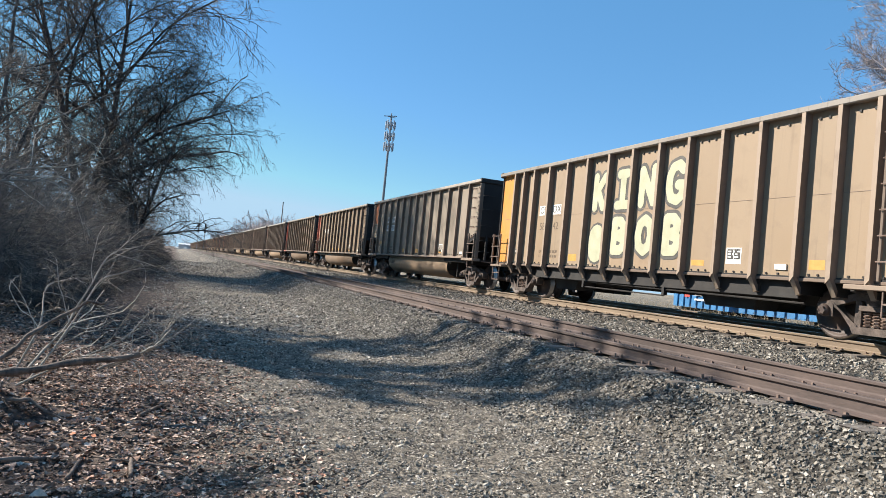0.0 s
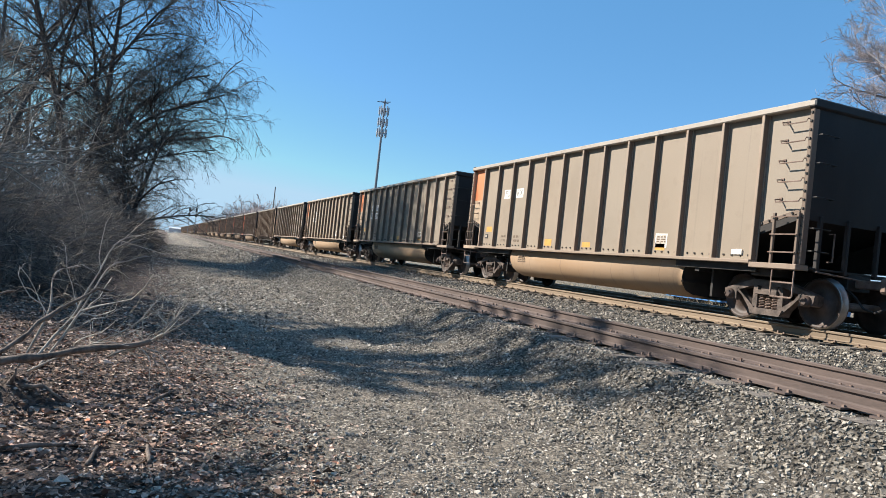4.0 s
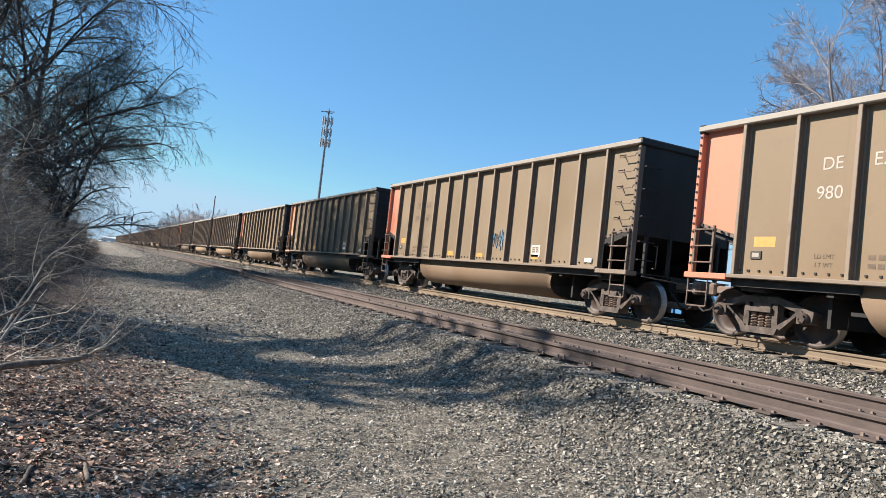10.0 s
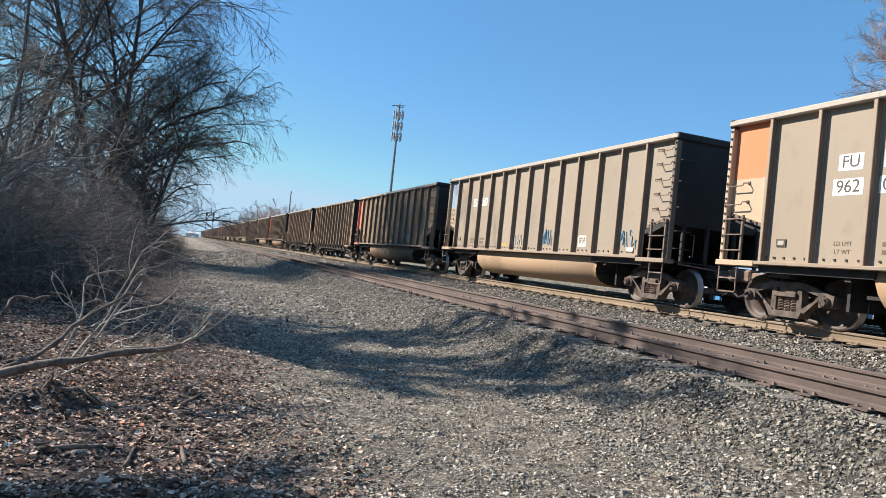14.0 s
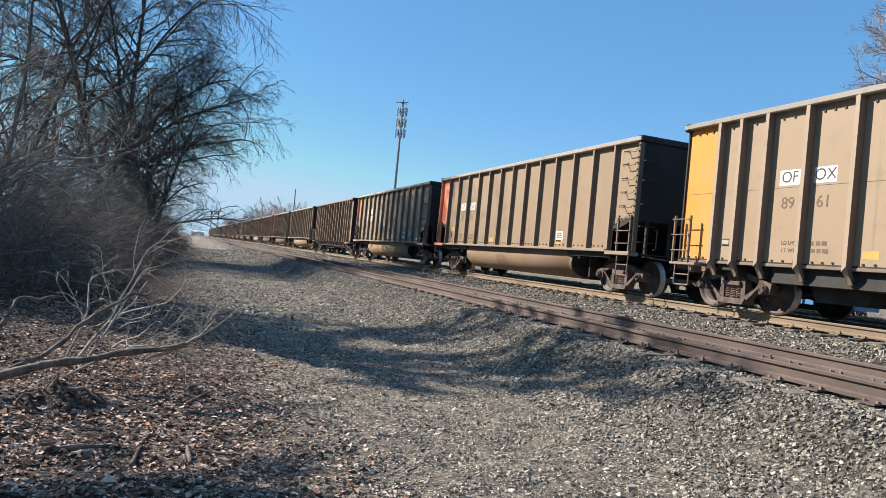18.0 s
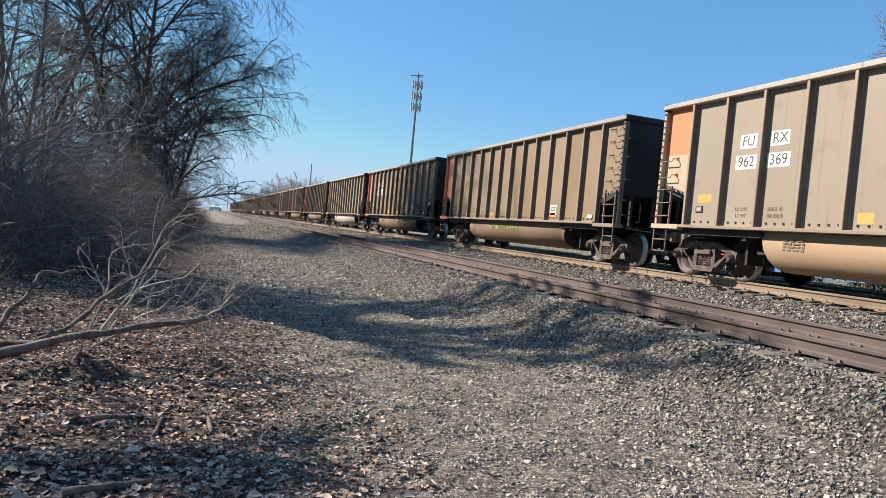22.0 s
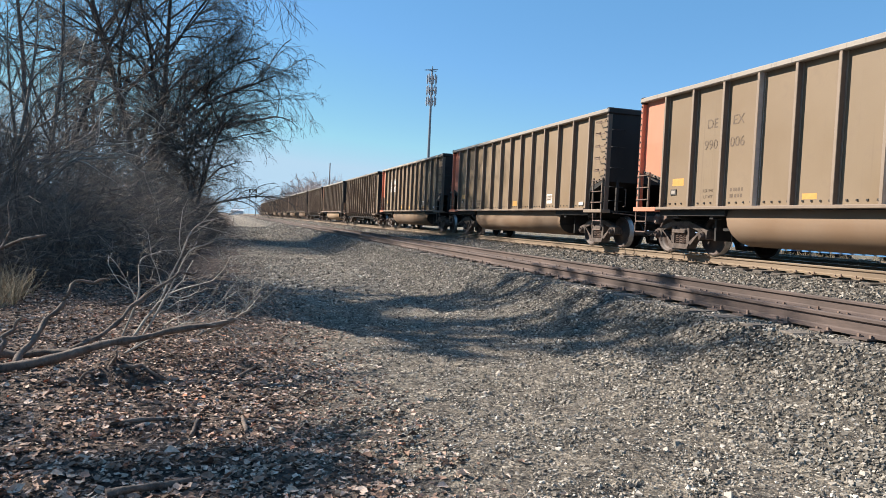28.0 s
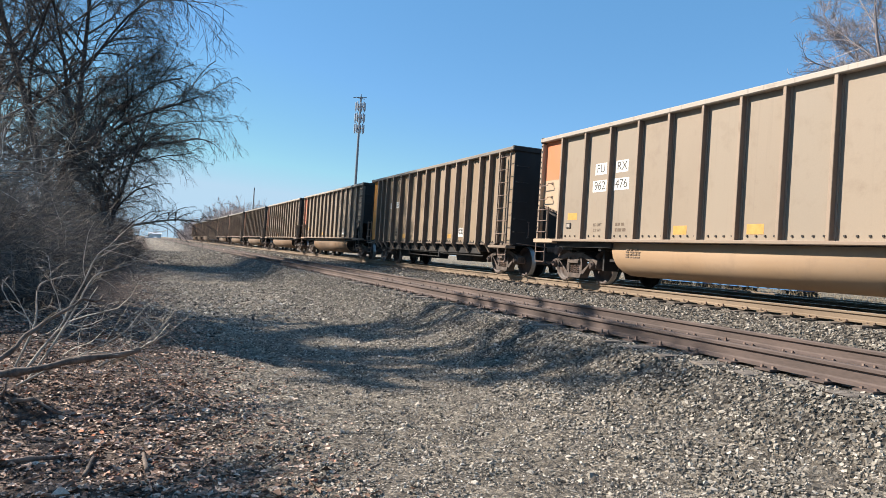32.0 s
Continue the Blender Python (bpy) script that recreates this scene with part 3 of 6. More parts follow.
def make_leaves():
    x, y, rng = scatter(58000, -4.6, 1.9, 2.8, 15, 41, 2.0)
    keep = rng.uniform(0, 1, len(x)) < np.clip((1.7 - x) / 1.5, 0.04, 1)
    x, y = x[keep], y[keep]
    n = len(x)
    L = rng.uniform(0.011, 0.030, n) * np.where(rng.uniform(0, 1, n) < 0.08, 1.6, 1.0)
    W = L * rng.uniform(0.45, 0.8, n)
    curl = rng.uniform(-0.2, 0.9, n)[:, None]
    k = np.arange(8) * math.tau / 8
    ox, oy = np.cos(k) * np.array((1.15, 0.8, 1, 0.8, 1.0, 0.8, 1, 0.8)), np.sin(k)
    b = np.empty((n, 9, 3))
    b[:, :8, 0] = ox * rng.uniform(0.8, 1.15, (n, 8))
    b[:, :8, 1] = oy * rng.uniform(0.7, 1.15, (n, 8))
    b[:, :8, 2] = curl * oy ** 2 * 0.8 + rng.uniform(-0.1, 0.7, n)[:, None] * ox ** 2 * 0.5 + rng.normal(0, 0.10, (n, 8))
    b[:, 8] = rng.normal(0, 0.06, (n, 3))
    faces = np.array([(8, i, (i + 1) % 8) for i in range(8)])
    b = b * np.stack((L, W, L), -1)[:, None, :]
    a, tl = rng.uniform(0, math.tau, n), rng.normal(0, 0.42, n)
    X, Y, Z = b[..., 0], b[..., 1], b[..., 2]
    Y, Z = Y * np.cos(tl)[:, None] - Z * np.sin(tl)[:, None], Y * np.sin(tl)[:, None] + Z * np.cos(tl)[:, None]
    X, Y = X * np.cos(a)[:, None] - Y * np.sin(a)[:, None], X * np.sin(a)[:, None] + Y * np.cos(a)[:, None]
    V = np.stack((X, Y, Z), -1) + np.stack((x, y, ground_z(x, y) + L * 0.35), -1)[:, None, :]
    F = faces[None] + (np.arange(n) * 9)[:, None, None]
    tagged(new("leaf_litter", array_mesh("leaf_litter", V.reshape(-1, 3), F.reshape(-1, 3), LEAF)), "curled brown dead leaves strewn on the bare soil", "leaves", kind="stuff")


make_leaves()

# ---------------- railway cars ----------------
def lathe(bm, prof, n, x_axis=True, mats=None):
    """Turns (x, r) points about the x axis."""
    rings = [[bm.verts.new((x, r * math.cos(k * math.tau / n), r * math.sin(k * math.tau / n))) for k in range(n)] for x, r in prof]
    for i, (a, b) in enumerate(zip(rings, rings[1:])):
        for k in range(n):
            f = bm.faces.new((a[k], b[k], b[(k + 1) % n], a[(k + 1) % n]))
            f.smooth = True
            if mats:
                f.material_index = mats[i]
    bm.faces.new(rings[0])
    bm.faces.new(rings[-1][::-1])


def wheel_mesh(side=1):
    bm = bmesh.new()
    prof = [(-0.075, 0.06), (-0.075, 0.12), (-0.03, 0.16), (-0.005, 0.30), (-0.02, 0.385), (-0.066, 0.40), (-0.07, 0.445), (-0.06, 0.457), (0.045, 0.462), (0.052, 0.485), (0.07, 0.485), (0.07, 0.40), (0.02, 0.385), (0.03, 0.16), (0.08, 0.12), (0.08, 0.06)]
    lathe(bm, [(x * side, r) for x, r in prof], 22 if side > 0 else 12, mats=[0, 0, 0, 0, 0, 0, 1, 1, 1, 0, 0, 0, 0, 0, 0])
    if side < 0:
        bmesh.ops.recalc_face_normals(bm, faces=bm.faces)
    return mesh_of(bm, "wheel")


def cap_mesh():
    bm = bmesh.new()
    lathe(bm, [(0.06, 0.10), (-0.02, 0.105), (-0.06, 0.09), (-0.075, 0.06), (-0.085, 0.055)], 14)
    for k in range(3):
        a = k * math.tau / 3
        cyl(bm, (-0.07, 0.06 * math.cos(a), 0.06 * math.sin(a)), (-0.1, 0.06 * math.cos(a), 0.06 * math.sin(a)), 0.016, 6)
    return mesh_of(bm, "bearing_cap")


def spring_mesh():
    bm = bmesh.new()
    for y in (-0.15, 0.0, 0.15):
        pts = [(0.06 * math.cos(a), y + 0.06 * math.sin(a), -0.125 + 0.25 * a / (5 * math.tau)) for a in np.linspace(0, 5 * math.tau, 31)]
        rod(bm, pts, 0.018, 4)
    return mesh_of(bm, "spring_nest")


def side_frame(bm, x, out):
    """Cast side frame in the plane x; out is the way outwards."""
    w0, w1 = x - 0.08 - 0.04 * (out < 0), x + 0.05
    h = 0.89
    prism(bm, [(-0.35, 0.80), (0.35, 0.80), (0.62, 0.72), (h + 0.02, 0.63), (h + 0.13, 0.60), (h + 0.13, 0.50), (h - 0.1, 0.55), (0.60, 0.60), (0.34, 0.68), (-0.34, 0.68), (-0.60, 0.60), (-h + 0.1, 0.55), (-h - 0.13, 0.50), (-h - 0.13, 0.60), (-h - 0.02, 0.63), (-0.62, 0.72)], w0, w1)
    for s in (-1, 1):
        prism(bm, [(s * (h - 0.06), 0.60), (s * (h - 0.16), 0.60), (s * 0.34, 0.15), (s * 0.30, 0.27)][::s], w0 - 0.02, w1 + 0.02)
        prism(bm, [(s * 0.24, 0.66), (s * 0.34, 0.70), (s * 0.36, 0.24), (s * 0.24, 0.24)][::s], w0, w1)
        prism(bm, [(s * (h - 0.15), 0.58), (s * (h + 0.16), 0.58), (s * (h + 0.13), 0.40), (s * (h + 0.09), 0.40), (s * (h + 0.09), 0.53), (s * (h - 0.09), 0.53), (s * (h - 0.09), 0.38), (s * (h - 0.15), 0.38)][::s], w0 - 0.03, w1 + 0.03)
    prism(bm, [(-0.40, 0.25), (0.40, 0.25), (0.34, 0.13), (-0.34, 0.13)], w0 - 0.05, w1 + 0.05)
    box(bm, w0 - 0.06, w1 + 0.06, -0.25, 0.25, 0.51, 0.60, 0.01)


WHEEL_ME, FAR_WHEEL_ME, CAP_ME, SPRING_ME = wheel_mesh(), wheel_mesh(-1), cap_mesh(), spring_mesh()


def truck_mesh():
    bm = bmesh.new()
    side_frame(bm, -1.0, -1)
    side_frame(bm, 1.0, 1)
    box(bm, -1.1, 1.1, -0.2, 0.2, 0.56, 0.74, 0.02)
    cyl(bm, (0, 0, 0.72), (0, 0, 0.86), 0.2, 14)
    for s in (-1, 1):
        box(bm, -0.95, 0.95, s * 0.36 - 0.05, s * 0.36 + 0.05, 0.36, 0.46)
        for x in (-0.76, 0.76):
            box(bm, x - 0.06, x + 0.06, s * 0.40 - 0.04, s * 0.40 + 0.06, 0.34, 0.58, 0.01)
    return mesh_of(bm, "truck")


def axle_mesh():
    bm = bmesh.new()
    cyl(bm, (-1.05, 0, 0), (1.05, 0, 0), 0.075, 10)
    return mesh_of(bm, "axle")


TRUCK_ME, AXLE_ME = truck_mesh(), axle_mesh()


def add_truck(car, u, name="truck"):
    t = part("truck", TRUCK_ME, CAST, car, "four-wheeled cast steel truck")
    t.location = (0, -u, 0)
    for s in (-0.89, 0.89):
        a = part("axle", AXLE_ME, IRON, t)
        a.location = (0, s, 0.457)
        for x in (-0.76, 0.76):
            w = part("wheel", WHEEL_ME if x < 0 else FAR_WHEEL_ME, [WHEEL, TREAD], t)
            w.location = (x, s, 0.457)
        for x in (-1.15, 1.15):
            c = part("bearing_cap", CAP_ME, WHEEL, t)
            c.location = (x, s, 0.47)
            c.rotation_euler = (0, 0, 0 if x < 0 else math.pi)
    part("spring_nest", SPRING_ME, IRON, t).location = (-1.06, 0, 0.385)
    return t


FACE_X = -1.41


def grab(car, u0, u1, z, x=FACE_X, out=0.14, name="grab_iron"):
    bm = bmesh.new()
    rod(bm, [(x, -u0, z + 0.05), (x - out, -u0, z + 0.03), (x - out, -u0 - 0.02, z - 0.02), (x - out, -u1 + 0.02, z - 0.02), (x - out, -u1, z + 0.03), (x, -u1, z + 0.05)], 0.013)
    box(bm, x - 0.012, x + 0.01, -u0 - 0.03, -u0 + 0.03, z + 0.02, z + 0.08)
    box(bm, x - 0.012, x + 0.01, -u1 - 0.03, -u1 + 0.03, z + 0.02, z + 0.08)
    part(name, bm, IRON, car)


def ladder(car, u0, u1, z0, z1, n, x=-1.56, mat=None):
    bm = bmesh.new()
    for u in (u0, u1):
        box(bm, x - 0.02, x + 0.03, -u - 0.025, -u + 0.025, z0, z1, 0.006)
    lad = part("ladder", bm, mat or POST, car)
    for k in range(n):
        z = z0 + (z1 - z0) * (k + 0.75) / n
        b = bmesh.new()
        rod(b, [(x - 0.05, -u0 + 0.03, z), (x - 0.05, -u1 - 0.03, z)], 0.013)
        part("rung", b, IRON, lad)


def stirrup(car, u0, u1, z0, z1, x=-1.56):
    bm = bmesh.new()
    rod(bm, [(x, -u0, z1), (x, -u0, z0 + 0.02), (x, -u0 - 0.02, z0), (x, -u1 + 0.02, z0), (x, -u1, z0 + 0.02), (x, -u1, z1)], 0.016)
    bar(bm, (x, -u0, (z0 + z1) / 2), (x, -u1, (z0 + z1) / 2), 0.025)
    part("stirrup_step", bm, IRON, car)


def coupler(car, u, way):
    bm = bmesh.new()
    y = -u
    box(bm, -0.12, 0.12, min(y, y + way * 0.55), max(y, y + way * 0.55), 0.80, 0.96, 0.02)
    box(bm, -0.17, 0.17, y + way * 0.62 - 0.12, y + way * 0.62 + 0.12, 0.74, 1.02, 0.04)
    part("coupler", bm, IRON, car)
    bm = bmesh.new()
    rod(bm, [(-0.35, y, 0.78), (-0.36, y + way * 0.2, 0.66), (-0.36, y + way * 0.4, 0.45), (-0.34, y + way * 0.6, 0.40), (-0.3, y + way * 0.78, 0.48)], 0.022, 6)
    part("air_hose", bm, DARK, car)


def end_gear(car, u, way):
    """Fittings on the end that faces out along way."""
    y = -u + way * 0.03
    for z in (1.35, 1.75, 2.3, 2.9, 3.4):
        bm = bmesh.new()
        rod(bm, [(-1.42, y, z), (-1.42, y + way * 0.09, z), (-1.0, y + way * 0.09, z), (-1.0, y, z)], 0.013)
        part("end_grab", bm, DARK, car)
    bm = bmesh.new()
    rod(bm, [(-0.9, y, 1.2), (-0.9, y + way * 0.1, 1.2), (-0.9, y + way * 0.1, 1.7), (-0.9, y, 1.7)], 0.015)
    rod(bm, [(-1.3, y + way * 0.12, 1.0), (0.2, y + way * 0.12, 0.92)], 0.018)
    part("uncoupling_lever", bm, IRON, car)


A_POSTS = [1.07, 2.16, 3.22, 4.27, 5.28, 6.28, 7.27, 8.26, 9.26, 10.28, 11.33, 12.38, 13.40]
B_POSTS = [1.13, 1.74, 2.42, 3.36, 4.36, 5.38, 6.37, 7.36, 8.35, 9.33, 10.32, 11.30, 12.26, 12.98, 13.68]
FACE = -1.40


def panel_plate(u0, u1, zb0, zb1, ztop=3.94, seam=False):
    bm = bmesh.new()
    prism(bm, [(-u0, zb0), (-u0, ztop), (-u1, ztop), (-u1, zb1)], FACE, FACE + 0.03)
    return bm


def bolts_mesh(posts, z, ends, extra_top):
    bm = bmesh.new()
    edges = [ends[0]] + posts + [ends[1]]
    for a, b in zip(edges, edges[1:]):
        n = max(2, int((b - a) / 0.24))
        for k in range(n):
            u = a + 0.12 + (b - a - 0.16) * (k + 0.5) / n
            box(bm, FACE - 0.02, FACE + 0.005, -u - 0.018, -u + 0.018, z, z + 0.036)
            if extra_top:
                box(bm, FACE - 0.02, FACE + 0.005, -u - 0.02, -u + 0.02, 3.76, 3.80)
    return bm


def tub_mesh():
    """The rounded belly between the trucks."""
    bm = bmesh.new()
    sec = [(-1.36, 1.06), (-1.40, 0.88), (-1.41, 0.70), (-1.34, 0.52), (-1.18, 0.37), (-0.95, 0.29), (-0.5, 0.27), (0, 0.27), (0.5, 0.27), (0.95, 0.29), (1.18, 0.37), (1.34, 0.52), (1.41, 0.70), (1.40, 0.88), (1.36, 1.06)]
    rings = []
    for u, lean in ((3.26, -0.30), (3.33, -0.30), (7.4, 0.0), (11.38, 0.16), (11.45, 0.16)):
        inset = 0.94 if u in (3.26, 11.45) else 1.0
        rings.append([bm.verts.new((x * inset, -u + lean * (1.06 - z) / 0.79, 1.06 - (1.06 - z) * inset)) for x, z in sec])
    for a, b in zip(rings, rings[1:]):
        for k in range(len(sec) - 1):
            f = bm.faces.new((a[k], a[k + 1], b[k + 1], b[k]))
            f.smooth = True
    # both tub ends use the near-black slot: their shade is in the colour
    for f in (bm.faces.new(rings[0]), bm.faces.new(rings[-1][::-1])):
        f.material_index = 1
    return bm


def build_tub_car():
    car = tagged(new("coal_car"), "tan weathered coal gondola with a rounded belly", "railway car", "cars of the coal train")
    L = 14.52
    edges = [0.09] + A_POSTS + [L - 0.09]
    for k, (a, b) in enumerate(zip(edges, edges[1:])):
        zb = (2.06, 1.79) if k == 0 else (1.79, 2.06) if k == 13 else (1.14, 1.14)
        if k == 0:
            part("end_panel", panel_plate(a, b, 2.80, 2.80), END_PAINT, car)
            part("lower_end_panel", panel_plate(a, b, *zb, 2.80), END_PAINT, car)
        else:
            part("side_panel", panel_plate(a, b, *zb), PAINT, car)
    bm = bmesh.new()
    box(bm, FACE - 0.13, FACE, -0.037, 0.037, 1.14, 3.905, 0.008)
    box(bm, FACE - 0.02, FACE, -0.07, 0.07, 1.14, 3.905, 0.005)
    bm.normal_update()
    # outward faces take the sunlit tone, all others the shaded one
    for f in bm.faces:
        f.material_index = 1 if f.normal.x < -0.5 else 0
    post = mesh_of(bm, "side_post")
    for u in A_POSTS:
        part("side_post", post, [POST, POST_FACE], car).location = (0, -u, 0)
    bm = bmesh.new()
    for s in (-1, 1):
        box(bm, s * 1.55, s * 1.40, -L - 0.03, 0.03, 3.90, 4.02, 0.02)
    part("top_chord", bm, CHORD, car, "worn silvery top rail")
    # end beams get the dark end tone, their shade painted in
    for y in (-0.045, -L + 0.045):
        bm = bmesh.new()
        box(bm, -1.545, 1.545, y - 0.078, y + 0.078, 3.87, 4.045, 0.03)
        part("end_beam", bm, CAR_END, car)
    bm = bmesh.new()
    for s in (-1, 1):
        box(bm, s * 1.61, s * 1.38, -13.46, -1.0, 1.07, 1.14, 0.01)
    part("side_sill", bm, SILL, car)
    bm = bmesh.new()
    box(bm, -1.61, -1.30, -L, -13.46, 1.0, 1.10, 0.01)
    part("platform", bm, SILL, car)
    bm = bmesh.new()
    box(bm, -1.61, -1.30, -1.0, 0.0, 1.03, 1.14, 0.01)
    part("corner_platform", bm, END_PAINT, car)
    bm = bmesh.new()
    box(bm, FACE - 0.12, FACE + 0.02, -0.09, 0.0, 1.14, 3.86, 0.012)
    part("corner_post", bm, END_PAINT, car)
    bm = bmesh.new()
    box(bm, FACE - 0.12, FACE + 0.02, -L, -L + 0.09, 1.1, 3.86, 0.012)
    part("corner_post", bm, POST, car)
    # rivets down the corner posts and strips under the slanted end panels
    bm = bmesh.new()
    for y in (-0.045, -L + 0.045):
        for k in range(17):
            z = 1.3 + k * 0.155
            box(bm, FACE - 0.14, FACE - 0.11, y - 0.018, y + 0.018, z, z + 0.036)
    for (a, za), (b, zb) in (((0.1, 2.06), (1.05, 1.79)), ((L - 0.1, 2.06), (13.42, 1.79))):
        for k in range(6):
            f = (k + 0.5) / 6
            u, z = a + (b - a) * f, za + (zb - za) * f + 0.035
            box(bm, FACE - 0.035, FACE - 0.01, -u - 0.018, -u + 0.018, z - 0.018, z + 0.018)
    part("rivets", bm, DARK, car)["kind"] = "stuff"
    for (a, za), (b, zb) in (((0.09, 2.06), (1.04, 1.79)), ((L - 0.09, 2.06), (13.43, 1.79))):
        bm = bmesh.new()
        bar(bm, (FACE - 0.005, -a, za + 0.035), (FACE - 0.005, -b, zb + 0.035), 0.012, 0.07, (0, 0, 1))
        part("edge_strip", bm, POST, car)
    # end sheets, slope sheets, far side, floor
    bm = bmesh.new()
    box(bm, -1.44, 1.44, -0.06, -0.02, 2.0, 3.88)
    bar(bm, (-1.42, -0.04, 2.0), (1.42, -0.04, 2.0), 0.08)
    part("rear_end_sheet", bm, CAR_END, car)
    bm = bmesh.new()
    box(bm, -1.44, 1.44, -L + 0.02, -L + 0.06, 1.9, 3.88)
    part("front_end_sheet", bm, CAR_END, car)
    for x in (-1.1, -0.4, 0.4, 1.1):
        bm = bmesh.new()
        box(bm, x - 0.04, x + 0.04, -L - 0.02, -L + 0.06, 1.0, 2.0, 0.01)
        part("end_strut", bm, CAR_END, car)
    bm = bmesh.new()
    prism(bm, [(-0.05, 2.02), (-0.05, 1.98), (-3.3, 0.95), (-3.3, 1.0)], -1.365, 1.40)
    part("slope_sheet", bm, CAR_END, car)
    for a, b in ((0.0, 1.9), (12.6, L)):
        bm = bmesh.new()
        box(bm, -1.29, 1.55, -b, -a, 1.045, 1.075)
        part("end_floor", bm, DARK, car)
    # dark plates added to close the view under the car, no known part
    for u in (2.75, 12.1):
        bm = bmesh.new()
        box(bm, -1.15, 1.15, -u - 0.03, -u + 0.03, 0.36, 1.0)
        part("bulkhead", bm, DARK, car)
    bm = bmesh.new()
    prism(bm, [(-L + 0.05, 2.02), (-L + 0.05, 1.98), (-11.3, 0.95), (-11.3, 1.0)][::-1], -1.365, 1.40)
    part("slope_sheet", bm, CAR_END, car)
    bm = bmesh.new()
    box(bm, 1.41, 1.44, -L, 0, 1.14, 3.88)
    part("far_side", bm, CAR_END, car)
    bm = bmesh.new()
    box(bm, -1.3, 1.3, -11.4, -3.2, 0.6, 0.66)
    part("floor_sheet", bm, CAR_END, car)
    bm = bmesh.new()
    box(bm, 1.44, 1.57, -0.055, 0.055, 1.16, 3.86)
    far_post = mesh_of(bm, "side_post")
    for u in A_POSTS:
        part("far_side_post", far_post, POST, car).location = (0, -u, 0)
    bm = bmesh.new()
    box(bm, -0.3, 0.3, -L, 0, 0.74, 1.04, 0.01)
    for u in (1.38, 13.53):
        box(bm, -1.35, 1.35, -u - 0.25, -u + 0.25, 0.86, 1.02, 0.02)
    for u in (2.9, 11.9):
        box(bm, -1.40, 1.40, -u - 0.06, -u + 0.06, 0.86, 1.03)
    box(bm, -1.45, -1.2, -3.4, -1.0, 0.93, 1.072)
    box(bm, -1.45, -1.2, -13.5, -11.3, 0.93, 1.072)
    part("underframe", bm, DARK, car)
    part("tub", tub_mesh(), [TUB, DARK], car, "long dusty brown rounded belly")
    part("bolts", bolts_mesh(A_POSTS[:], 1.21, (1.3, 13.2), False), DARK, car)["kind"] = "stuff"
    for z in (3.66, 3.32, 2.95, 2.60, 2.24):
        grab(car, 13.88, 14.42, z)
    for z in (2.66, 2.28):
        grab(car, 0.06, 0.52, z, name="rear_grab_iron")
    ladder(car, 13.92, 14.44, 1.06, 2.02, 3)
    ladder(car, 0.16, 0.60, 1.10, 2.04, 3)
    stirrup(car, 13.98, 14.46, 0.5, 1.03)
    stirrup(car, 0.08, 0.56, 0.5, 1.05)
    coupler(car, 0.0, 1)
    coupler(car, L, -1)
    end_gear(car, L, -1)
    add_truck(car, 1.42)
    add_truck(car, 13.53)
    return car


